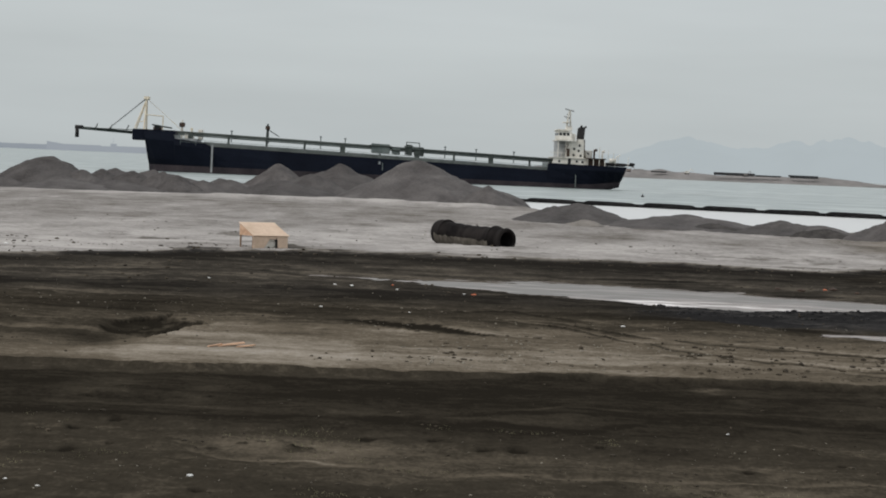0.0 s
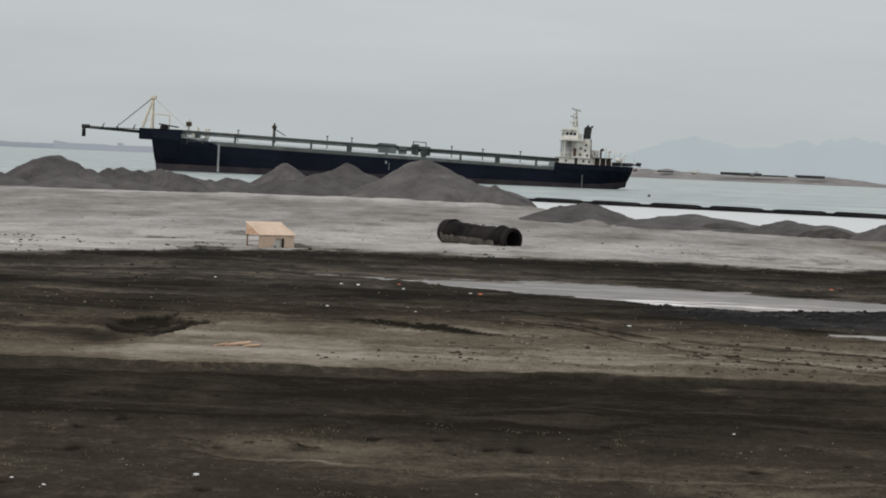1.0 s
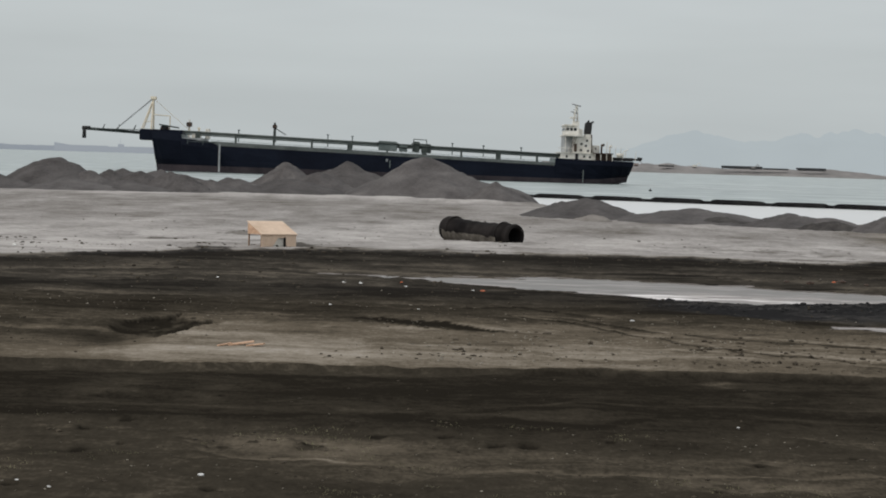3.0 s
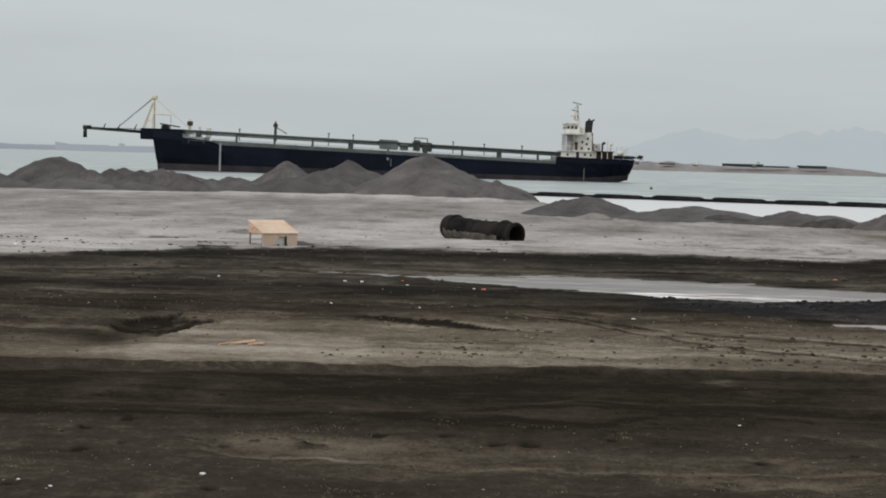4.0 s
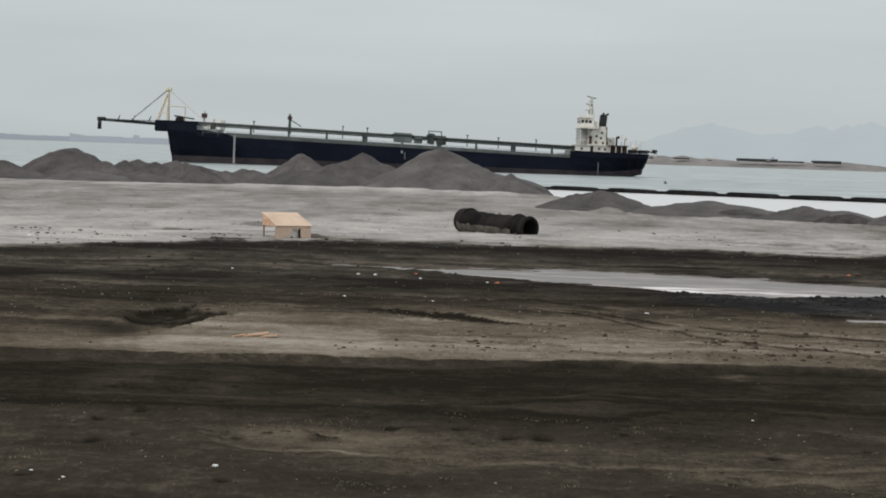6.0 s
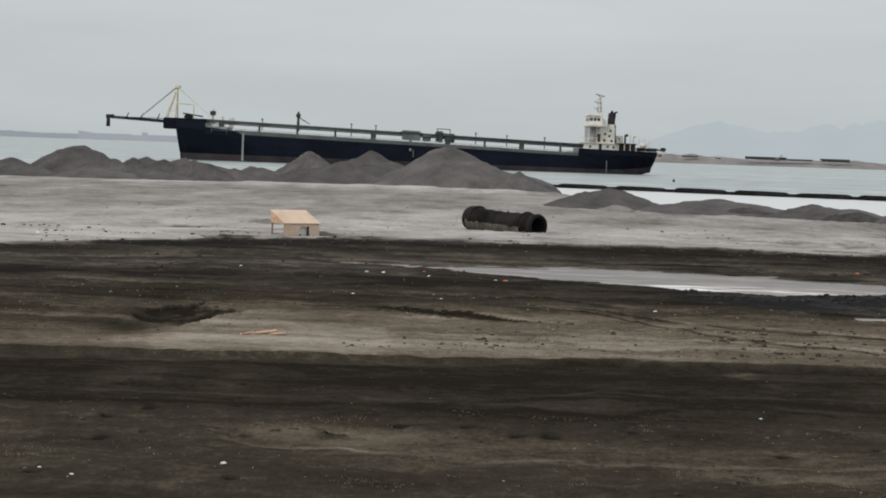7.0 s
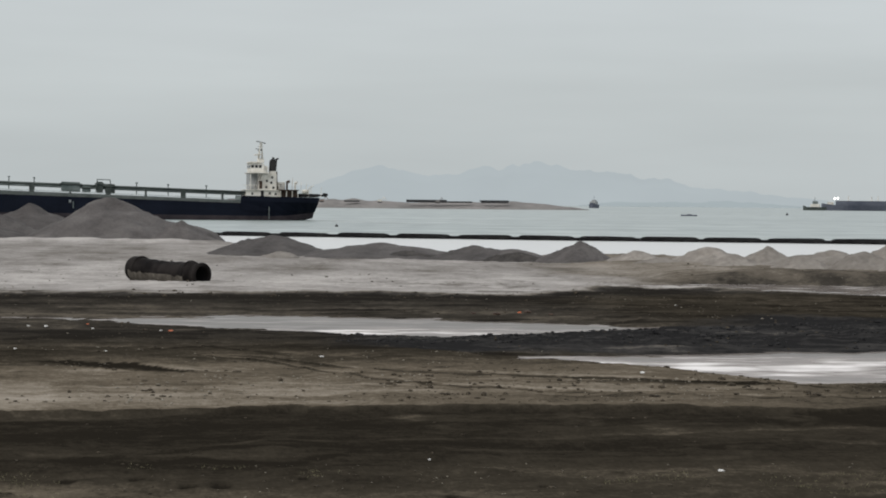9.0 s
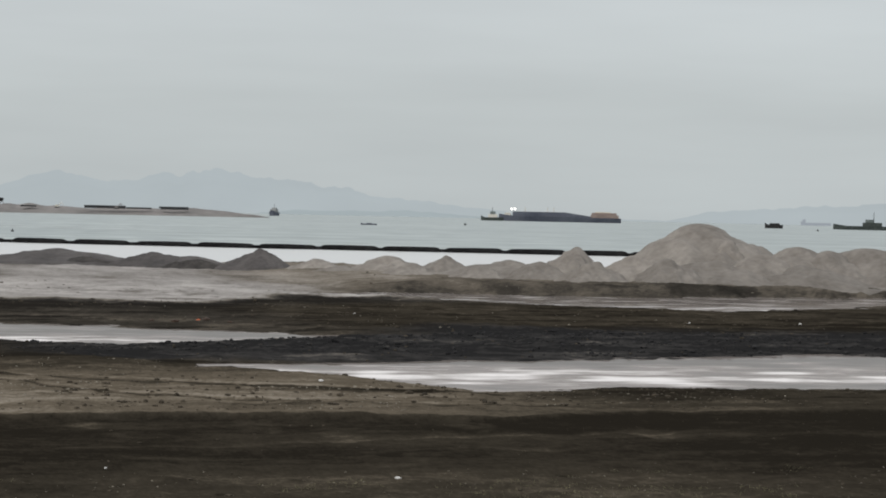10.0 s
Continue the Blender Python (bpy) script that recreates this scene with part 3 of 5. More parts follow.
def build_ground():
    """One sheet to the horizon: columns fan out with distance, so that the mesh is finest close by."""
    us = np.concatenate([[-190, -40, -9, -3, -1.2, -0.7], np.linspace(-0.42, 0.62, 1000), [0.8, 1.1, 1.6, 3, 9, 40, 190]])
    ys = np.concatenate([[-3000, -800, -200, -60, -15, 0, 9], 16 * np.exp(np.arange(0, math.log(60 / 16), 0.0036)), 60 * np.exp(np.arange(0, math.log(232 / 60), 0.0054)), [240, 300]])
    gu, gy = np.meshgrid(us, ys)
    gx = gu * np.maximum(gy, 16)
    h, tone, wet, sand = shape_ground(gx, gy)
    nx, ny = len(us), len(ys)
    idx = np.arange(nx * ny).reshape(ny, nx)
    faces = np.stack([idx[:-1, :-1], idx[:-1, 1:], idx[1:, 1:], idx[1:, :-1]], -1).reshape(-1, 4)
    me = bpy.data.meshes.new("ground")
    me.vertices.add(nx * ny)
    me.vertices.foreach_set("co", np.stack([gx, gy, h], -1).ravel())
    me.loops.add(faces.size)
    me.loops.foreach_set("vertex_index", faces.ravel())
    me.polygons.add(len(faces))
    me.polygons.foreach_set("loop_start", np.arange(0, faces.size, 4))
    me.polygons.foreach_set("use_smooth", np.ones(len(faces), bool))
    me.update(calc_edges=True)
    for key, values in (("tone", tone), ("wet", wet), ("sand", sand)):
        me.attributes.new(key, "FLOAT", "POINT").data.foreach_set("value", values.ravel().astype(np.float32))
    me.materials.append(M_GROUND)
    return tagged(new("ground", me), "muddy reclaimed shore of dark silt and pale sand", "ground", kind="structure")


ground = build_ground()


def flat_sheet(name, x0, x1, y0, y1, z, mat):
    bm = B()
    bm.faces.new([bm.verts.new(p) for p in ((x0, y0, z), (x1, y0, z), (x1, y1, z), (x0, y1, z))])
    return mesh_object(name, bm, mat)


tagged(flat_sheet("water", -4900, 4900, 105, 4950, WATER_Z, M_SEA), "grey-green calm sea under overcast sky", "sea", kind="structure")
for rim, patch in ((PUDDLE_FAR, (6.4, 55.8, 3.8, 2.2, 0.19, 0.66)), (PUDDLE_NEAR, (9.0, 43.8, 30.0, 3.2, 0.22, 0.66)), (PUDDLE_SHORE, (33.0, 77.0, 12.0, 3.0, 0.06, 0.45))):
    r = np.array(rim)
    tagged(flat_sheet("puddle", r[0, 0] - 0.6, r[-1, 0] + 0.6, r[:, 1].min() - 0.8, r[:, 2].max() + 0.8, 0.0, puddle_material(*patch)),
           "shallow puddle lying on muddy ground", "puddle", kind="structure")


# ================= sand piles along the shore =================
def sand_mound(x, y, h, r, mat, label, group, seed, depth=1.25, peak=0.003, rough=1.0, loads=7):
    n = 96
    u = np.linspace(-1.35, 1.35, n)
    gx, gy = np.meshgrid(u, u)
    ox, oy = seed * 7.7, seed * 3.1
    rnd = np.random.RandomState(seed)
    wx = gx + (fractal(gx * 1.6 + ox, gy * 1.6 + oy, 4, 0.55) - 0.5) * 0.42
    wy = gy + (fractal(gx * 1.6 + oy, gy * 1.6 + ox, 4, 0.55) - 0.5) * 0.42
    rad = np.hypot(wx, wy)
    z = 1.0 - np.sqrt(rad ** 2 + peak) + math.sqrt(peak)
    # smaller loads tipped against its flanks
    for k in range(loads):
        a, off = rnd.uniform(0, 6.28), rnd.uniform(0.30, 0.80)
        tall = (1.0 - off) * rnd.uniform(0.75, 1.10) + 0.06
        d = np.hypot(wx - off * math.cos(a), wy - off * math.sin(a))
        z = np.maximum(z, tall - np.sqrt((d * rnd.uniform(0.75, 1.1)) ** 2 + 0.006) + 0.08)
    z = np.maximum(z, 0) * 0.92 + 0.10 * np.exp(-(rad / 0.8) ** 2) + np.minimum(z, 0) * 0.30
    body = smooth(1.25, 0.45, rad) * smooth(0.0, 0.30, rad)
    z = z + (fractal(gx * 2.8 + ox, gy * 2.8 + oy, 5, 0.58) - 0.5) * 0.22 * rough * body
    z = z - np.abs(fractal(gx * 4.2 + oy, gy * 4.2 + ox, 4) - 0.5) * 0.18 * rough * body
    top = z.max()
    z = np.where(z > 0, z / top * h, z * 0.9) - 0.02
    z = z - 0.9 * smooth(1.0, 1.35, rad)
    bm = B()
    vs = [[bm.verts.new((gx[j, i] * r, gy[j, i] * r * depth, z[j, i])) for i in range(n)] for j in range(n)]
    for j in range(n - 1):
        for i in range(n - 1):
            bm.faces.new((vs[j][i], vs[j][i + 1], vs[j + 1][i + 1], vs[j + 1][i]))
    ob = mesh_object("sand_mound", bm, mat, True)
    ob.matrix_basis = pose(x, y, 0.08)
    return tagged(ob, label, "sand pile", group)


GREY_PILES = ((-31.9, 183.2, 2.44, 5.4), (-28.0, 193.9, 1.62, 5.0), (-22.4, 188.6, 1.36, 4.6), (-26.4, 187.0, 1.45, 4.4), (-18.2, 195.1, 1.02, 3.4), (-24.6, 192.0, 1.62, 3.6), (-14.9, 205.5, 2.50, 3.8),
              (-9.6, 207.8, 2.75, 5.8), (-1.75, 192.0, 3.3, 7.2), (3.4, 182.0, 1.54, 2.6), (-35.6, 176.8, 1.36, 3.4), (-25.5, 180, 0.8, 4.0), (-29.5, 178, 0.9, 4.0), (-20.5, 182, 0.7, 3.6), (-13.5, 190, 1.2, 4.8))
PALE_PILES = ((7.9, 135.8, 1.12, 3.8), (7.8, 127.8, 0.34, 1.2), (13.8, 131.3, 0.80, 4.6), (18.5, 125.6, 0.79, 2.6), (20.6, 124.3, 0.62, 2.4), (22.9, 118.8, 1.18, 2.1),
              (25.1, 114.3, 0.79, 2.0), (27.9, 110.5, 1.07, 2.9), (29.9, 107.9, 1.19, 2.1), (32.0, 104.2, 1.09, 3.2), (34.3, 101.3, 1.80, 2.2),
              (41.9, 104.1, 2.99, 5.4), (35.9, 97.6, 1.50, 2.6), (44.2, 98.6, 2.02, 4.2), (39.3, 96.2, 1.34, 3.4), (47.6, 97.0, 2.02, 4.6), (43.6, 95.4, 1.22, 3.6), (50.6, 99.0, 2.0, 5.0))
for k, (x, y, h, r) in enumerate(GREY_PILES):
    sand_mound(x, y, h, r, M_PILE_GREY, "dark grey tipped sand pile beside the water", "grey sand piles", k + 1, 1.0, 0.002, 0.75, 3)
for k, (x, y, h, r) in enumerate(PALE_PILES):
    sand_mound(x, y, h, r, M_PILE_GREY if k in (0, 2, 3, 4, 5) else M_PILE_PALE, "grey tipped sand pile at the water's edge" if k in (0, 2, 3, 4, 5) else
              "pale grey tipped sand pile at the water's edge", "shore sand piles", k + 31, 1.5 if k < 6 else 1.1, 0.004 if k in (0, 8, 10) else 0.012, 1.7 if k < 8 else 1.2)


RIDGE_PILES = ((-28.7, 181.8, 1.48, 2.5), (-27.6, 185.0, 1.59, 2.5), (-25.0, 184.3, 1.53, 2.7), (-22.5, 182.6, 1.57, 2.5), (-20.9, 180.8, 1.36, 2.0), (-19.3, 183.0, 1.03, 2.3), (-18.0, 187.1, 1.18, 2.8), (-11.8, 199.7, 1.75, 3.8))
for k, (x, y, h, r) in enumerate(RIDGE_PILES):
    sand_mound(x, y, h, r, M_PILE_GREY, "low dark grey hump of tipped sand", "grey sand piles", k + 101, 1.0, 0.012, 0.8, 4)

DAMP_PILES = ((14.7, 126.4, 0.46, 2.3), (16.1, 126.0, 0.24, 1.3), (20.1, 120.6, 0.54, 1.6), (19.2, 120.8, 0.42, 1.1))
for k, (x, y, h, r) in enumerate(DAMP_PILES):
    sand_mound(x, y, h, r, M_PILE_DAMP, "damp dark sand slumped against a tipped pile", "shore sand piles", k + 141, 0.9, 0.02, 2.0)

LOW_PILES = ((31.9, 98.8, 1.14, 2.0), (33.6, 96.0, 1.23, 1.9), (36.9, 95.8, 1.43, 2.1), (39.3, 96.3, 1.15, 2.0), (41.9, 97.3, 1.67, 3.1), (41.6, 95.8, 1.08, 1.9), (43.6, 95.6, 1.05, 1.9), (45.3, 97.0, 1.89, 3.2), (46.4, 95.8, 1.05, 2.1), (25.2, 109.1, 0.59, 1.9), (27.5, 104.4, 0.86, 2.0), (29.4, 99.8, 0.86, 2.0), (42.2, 101.6, 2.23, 2.4))
for k, (x, y, h, r) in enumerate(LOW_PILES):
    sand_mound(x, y, h, r, M_PILE_PALE, "low pale grey hump of tipped sand", "shore sand piles", k + 71, 1.1, 0.015, 1.4)


# ================= cargo ship =================
def loft(bm, rows, cap=True):
    grid = [[bm.verts.new(p) for p in row] for row in rows]
    for a, b in zip(grid, grid[1:]):
        for i in range(len(a) - 1):
            bm.faces.new((a[i], a[i + 1], b[i + 1], b[i]))
    if cap:
        bm.faces.new(grid[0])
        bm.faces.new(grid[-1][::-1])
    return bm


def ship_outline(s):
    """Half-beam at deck, half-beam at the water and deck height at s metres from amidships (bow negative)."""
    beam = np.interp(s, (-56, -54, -50, -43, -34, 40, 49, 53.5, 55.0), (2.6, 5.0, 6.8, 8.4, 9.0, 9.0, 8.2, 6.4, 5.2))
    foot = np.interp(s, (-56, -53.3, -50, -43, -32, 36, 45, 51, 53.5, 55.0), (0.3, 0.35, 3.4, 6.6, 9.0, 9.0, 7.6, 4.6, 1.8, 0.4))
    deck = np.interp(s, (-56, -46.6, -46.4, -40, -38, 36.8, 37.0, 44, 55.0), (9.0, 8.3, 7.3, 6.7, 5.85, 4.15, 5.85, 5.7, 5.6))
    return beam, foot, deck


def cargo_ship():
    ship = new("cargo_ship")
    stations = (-53.4, -52.5, -51, -49, -46.6, -46.4, -43, -40, -38, -34, -20, 0, 20, 36.8, 37.0, 44, 47, 50, 52.5, 54.2, 55.0)
    upper, lower = [], []
    for s in stations:
        b, f, d = ship_outline(s)
        mid = f + (b - f) * 0.35
        lift = float(np.interp(s, (46, 50.2, 54.5), (0, 1.0, 1.9)))
        rake = lambda z: s + 0.9 * max(0.0, (-51 - s) / 2.4) * (1 - z / 8.0) - 1.3 * max(0.0, (s - 50) / 5.0) * (1 - z / 5.6)
        up = [(-b, d), (-b * 0.995, d * 0.8), (-mid, 2.6), (-f, 1.35 + lift * 0.45), (f, 1.35 + lift * 0.45), (mid, 2.6), (b * 0.995, d * 0.8), (b, d)]
        upper.append([(rake(z), y, z) for y, z in up])
        low = [(-f, 1.35 + lift * 0.45), (-f * 0.98, lift - 0.2), (-f * 0.8, -1.0 + lift), (f * 0.8, -1.0 + lift), (f * 0.98, lift - 0.2), (f, 1.35 + lift * 0.45)]
        lower.append([(rake(z), y, z) for y, z in low])
    part("hull", loft(B(), upper), M_HULL, ship, "navy-black steel hull")
    part("boot_topping", loft(B(), lower), M_BOOT, ship, "faded red-brown waterline band")
    part("deck", loft(B(), [[(s, -ship_outline(s)[0] * 0.98, ship_outline(s)[2] - 0.15), (s, ship_outline(s)[0] * 0.98, ship_outline(s)[2] - 0.15)] for s in stations], False), M_DECKGREEN, ship)
    # overhanging bow platform
    bm = B()
    box(bm, -56.2, -46.6, -4.5, 4.5, 6.6, 9.1, 0.15)
    part("bow_platform", bm, M_HULL, ship)

    # rails, coaming and the long discharge pipe above it
    bm = B()
    box(bm, -40.0, 37.6, -7.6, 7.6, 5.6, 6.85, 0.1)
    part("foredeck_coaming", box(B(), -46.8, -41.6, -7.4, 7.4, 6.9, 7.55, 0.08), M_WORN_SHADE, ship, "pale grey foredeck coaming")
    part("hatch_coaming", bm, M_COAMING, ship, "long grey-green hatch coaming")
    bm = B()
    rod(bm, (-46, -6.2, 8.6), (38.5, -6.2, 8.6), 0.30)
    part("discharge_pipe", bm, M_PIPEGREEN, ship, "dark green pipe along the deck", True)
    bm = B()
    rod(bm, (-46, -3.8, 8.15), (38.5, -3.8, 8.15), 0.22)
    part("service_pipe", bm, M_DECKGREEN, ship, "", True)
    for s in (-43, -34.5, -26, -17.5, -9, -0.6, 7.7, 16, 24.3, 33):
        bm = B()
        wide = 0.55 if s in (-43, -9, 7.7, 24.3) else 0.22
        box(bm, s - wide, s + wide, -6.7, -5.7, 5.9, 8.8, 0.05)
        part("pipe_support", bm, M_PIPEGREEN, ship)
    for s in np.arange(-45, 37, 3.4):
        bm = B()
        rod(bm, (s, -8.7, 5.9), (s, -8.7, 7.1), 0.05, None, 6)
        part("rail_post", bm, M_DECKGREEN, ship)
    for z in (6.55, 7.1):
        bm = B()
        rod(bm, (-45, -8.7, z), (37, -8.7, z), 0.04, None, 6)
        part("hand_rail", bm, M_DECKGREEN, ship)
    # bow boom with its hanging spout
    boom = part("bow_boom", rod(B(), (-55.5, 0, 8.2), (-69.0, 0, 8.8), 0.34), M_PIPEGREEN, ship, "dark green boom reaching over the bow", True)
    part("spout", rod(rod(B(), (-69.1, 0, 9.1), (-69.1, 0, 6.6), 0.40, 0.46), (-69.6, 0, 8.9), (-67.8, 0, 8.9), 0.45), M_BLACK, boom, "black hanging spout", True)
    part("boom_walkway", box(B(), -66, -56, -0.9, 0.9, 8.78, 8.92), M_PIPEGREEN, boom)
    for s in (-65, -61.7, -58):
        part("boom_fitting", rod(B(), (s, -0.3, 8.7), (s + 0.5, -0.3, 9.9), 0.16, 0.10, 8), M_PIPEGREEN, boom)
    # cream A-frame
    frame_thing = part("gantry", rod(rod(B(), (-53.8, -2.6, 9.0), (-53.7, -0.5, 16.2), 0.2, 0.16), (-53.8, 2.6, 9.0), (-53.7, 0.5, 16.2), 0.2, 0.16), M_CREAM, ship, "cream lattice A-frame over the bow")
    part("stay", rod(rod(B(), (-56.0, -2.0, 9.2), (-53.7, -0.5, 15.9), 0.14), (-56.0, 2.0, 9.2), (-53.7, 0.5, 15.9), 0.14), M_CREAM, frame_thing)
    part("head_beam", box(B(), -54.3, -53.1, -1.2, 1.2, 15.8, 16.5, 0.08), M_CREAM, frame_thing)
    part("cross_beam", rod(rod(B(), (-53.7, -2.0, 12.4), (-49.7, -2.0, 12.2), 0.11), (-49.7, -2.0, 12.3), (-49.7, -2.0, 9.0), 0.13), M_CREAM, frame_thing)
    for s, y, z in ((-55.2, -1.8, 10.6), (-54.8, -1.2, 12.6), (-54.3, -1.0, 14.2)):
        part("lattice_bar", rod(B(), (s, y, z), (-53.8, y - 0.2, z + 0.4), 0.08), M_CREAM, frame_thing)
    part("boom_stay", rod(rod(B(), (-53.9, -0.6, 16.0), (-61.9, -0.4, 9.0), 0.09), (-53.9, 0.6, 16.0), (-61.9, 0.4, 9.0), 0.09), M_WORN_SHADE, frame_thing)
    part("back_stay", rod(B(), (-53.6, 0, 16.0), (-45.6, 0, 9.3), 0.05, None, 6), M_CREAM, frame_thing)
    # foredeck
    winch = part("winch", box(B(), -51.8, -50.0, -2.4, -0.4, 8.9, 9.9, 0.15), M_RUSTBROWN, ship)
    part("drum", rod(B(), (-50.9, -2.9, 9.7), (-50.9, 0.4, 9.7), 0.55), M_BLACK, winch)
    part("derrick", rod(B(), (-52.0, -3.0, 10.2), (-47.5, -3.0, 9.6), 0.16), M_PIPEGREEN, ship)
    mast = part("fore_mast", rod(B(), (-45.5, 0, 7.4), (-45.5, 0, 11.6), 0.32, 0.2), M_WHITE, ship)
    part("lamp_platform", box(B(), -46.1, -44.9, -0.8, 0.8, 10.0, 11.0, 0.1), M_RUSTBROWN, mast)
    part("locker", box(B(), -44.6, -42.6, -4.0, -1.0, 7.3, 8.9, 0.1), M_WHITE, ship)
    part("locker", box(B(), -41.6, -40.6, -3.0, -1.0, 7.3, 9.6, 0.1), M_WHITE, ship)
    part("vent_post", rod(rod(B(), (-42.9, -5, 7.2), (-42.9, -5, 9.5), 0.2), (-42.9, -5.4, 9.5), (-42.9, -4.4, 9.5), 0.3), M_CREAM, ship)
    # midships posts and pump units
    post = part("deck_crane", rod(B(), (-26.2, 0, 7.2), (-26.2, 0, 11.6), 0.42, 0.22), M_PIPEGREEN, ship)
    part("crane_jib", rod(B(), (-26.1, 0, 10.3), (-23.6, 0, 8.9), 0.10), M_PIPEGREEN, post)
    part("crane_head", box(B(), -26.7, -25.7, -0.5, 0.5, 10.3, 11.1, 0.08), M_RUSTBROWN, post)
    for s0, s1, z1 in ((-2.6, 1.6, 9.3), (2.0, 3.9, 8.6), (5.2, 6.6, 9.6), (7.0, 9.2, 9.2)):
        unit = part("pump_unit", box(B(), s0, s1, -6.9, -3.0, 7.2, z1, 0.12), M_DECKGREEN if s0 < 3 else M_PIPEGREEN, ship, "grey-green pump unit")
        part("pump_pipe", rod(B(), (s0 - 0.4, -7.0, z1 - 0.5), (s1 + 0.4, -7.0, z1 - 0.5), 0.18), M_PIPEGREEN, unit)
    part("scaffold", rod(rod(rod(B(), (5.0, -7.1, 7.2), (5.3, -7.1, 10.2), 0.1), (8.4, -7.1, 7.2), (8.1, -7.1, 10.1), 0.1), (5.2, -7.1, 10.1), (8.2, -7.1, 10.1), 0.09), M_PIPEGREEN, ship)
    for s, z in ((-34, 9.7), (-14, 9.9), (-8.5, 9.9), (14, 9.7), (21, 9.6), (29.5, 9.7)):
        part("vent_post", rod(rod(B(), (s, -4.5, 7.2), (s, -4.5, z), 0.12), (s - 0.25, -4.5, z), (s + 0.25, -4.5, z), 0.14), M_DECKGREEN, ship)
    # draught marks on the side
    for s, w, z0, z1, mat in ((-37.9, 0.20, 0.1, 6.2, M_WORN_SHADE), (-0.6, 0.22, 3.7, 4.3, M_WORN_SHADE), (0.1, 0.10, 2.4, 4.0, M_DECKGREEN), (43.3, 0.07, 0.6, 3.4, M_DECKGREEN)):
        b0, f0, d0 = ship_outline(s)
        y0 = -max(b0, f0) - 0.03
        part("draught_mark", box(B(), s - w, s + w, y0, y0 + 0.3, z0, z1), mat, ship, "pale painted mark on the hull")
    # aft house
    house = part("aft_house", box(B(), 38.2, 45.8, -7.2, 7.2, 5.7, 7.2, 0.08), M_WHITE, ship, "stained white deckhouse")
    part("upper_house", box(B(), 41.0, 45.1, -6.2, 6.2, 7.2, 10.9, 0.08), M_WHITE, house)
    # shade under the bridge wings, put in as grey colour
    part("front_block", box(B(), 39.1, 41.0, -4.6, 4.6, 7.2, 10.9, 0.06), M_WORN_SHADE, house, "house front coloured grey for its shade")
    for s in (39.2, 40.9):
        part("wing_post", rod(B(), (s, -6.9, 7.2), (s, -6.9, 10.9), 0.10, None, 6), M_WHITE, house)
    part("bridge_deck", box(B(), 38.9, 43.2, -7.6, 7.6, 10.85, 11.1, 0.04), M_WHITE, house)
    part("bridge_rail", rod(rod(B(), (38.9, -7.5, 11.9), (43.2, -7.5, 11.9), 0.05, None, 6), (43.2, -7.5, 11.0), (43.2, -7.5, 11.9), 0.05, None, 6), M_WHITE, house)
    part("wheelhouse", box(B(), 39.3, 42.4, -5.2, 5.2, 11.1, 13.1, 0.12), M_WHITE, house)
    part("wheelhouse_roof", box(B(), 39.0, 41.9, -5.6, 5.6, 13.05, 13.5, 0.2), M_WHITE, house)
    part("roof_locker", box(B(), 42.5, 43.4, -2.0, 2.0, 10.9, 12.6, 0.06), M_WHITE, house)
    part("deck_edge", box(B(), 37.9, 46.0, -7.5, 7.5, 7.15, 7.3, 0.03), M_WHITE, house)
    for s in (39.75, 40.6, 41.45):
        part("window", box(B(), s - 0.33, s + 0.33, -5.24, -5.16, 12.1, 12.75, 0.03), M_WINDOW, house)
    for y in (-4.2, -2.1, 0, 2.1, 4.2):
        part("window", box(B(), 39.24, 39.34, y - 0.7, y + 0.7, 12.1, 12.75, 0.02), M_WINDOW, house)
    for s, z in ((42.9, 9.3), (44.1, 10.1), (42.8, 7.9), (44.4, 7.8), (43.9, 8.9), (43.5, 6.5), (44.8, 6.4), (39.6, 6.4)):
        y = -6.24 if z > 7.3 else -7.24
        part("porthole", box(B(), s - 0.24, s + 0.24, y, y + 0.1, z - 0.26, z + 0.26, 0.03), M_WINDOW, house)
    part("door", box(B(), 41.5, 42.2, -7.25, -7.15, 5.8, 7.1, 0.03), M_BLACK, house)
    # flat dark panel stands for the shade in the house side
    part("recess_shade", box(B(), 41.2, 41.9, -6.26, -6.16, 7.4, 9.2, 0.03), M_RUSTBROWN, house)
    part("side_ladder", rod(rod(B(), (40.0, -7.3, 7.3), (41.3, -7.0, 10.9), 0.06), (40.4, -7.3, 7.3), (41.7, -7.0, 10.9), 0.06), M_RUSTBROWN, house)
    for s in (38.3, 40.0, 44.0, 45.8):
        part("deck_rail", rod(rod(B(), (s, -7.4, 7.2), (s, -7.4, 8.2), 0.05, None, 6), (s - 0.8, -7.4, 8.2), (s + 0.8, -7.4, 8.2), 0.05, None, 6), M_WHITE, house)
    mast = part("signal_mast", rod(rod(B(), (41.3, -0.5, 13.4), (41.9, 0, 18.0), 0.22, 0.16), (42.4, 0.5, 13.4), (42.1, 0, 18.0), 0.22, 0.16), M_WHITE, ship, "greyed white signal mast with yards")
    for z in (14.3, 15.2, 16.1, 17.0):
        part("mast_rung", rod(B(), (41.3, -0.3, z), (42.4, 0.3, z), 0.10, None, 6), M_WORN_SHADE, mast)
    part("yard", rod(B(), (40.9, -0.8, 18.2), (43.0, 0.8, 17.8), 0.15), M_WORN_SHADE, mast)
    part("yard", rod(B(), (40.7, -0.5, 16.5), (42.2, 0, 16.3), 0.14), M_WORN_SHADE, mast)
    part("radar", box(B(), 40.5, 42.0, -1.4, 1.4, 15.0, 15.25, 0.05), M_WHITE, mast)
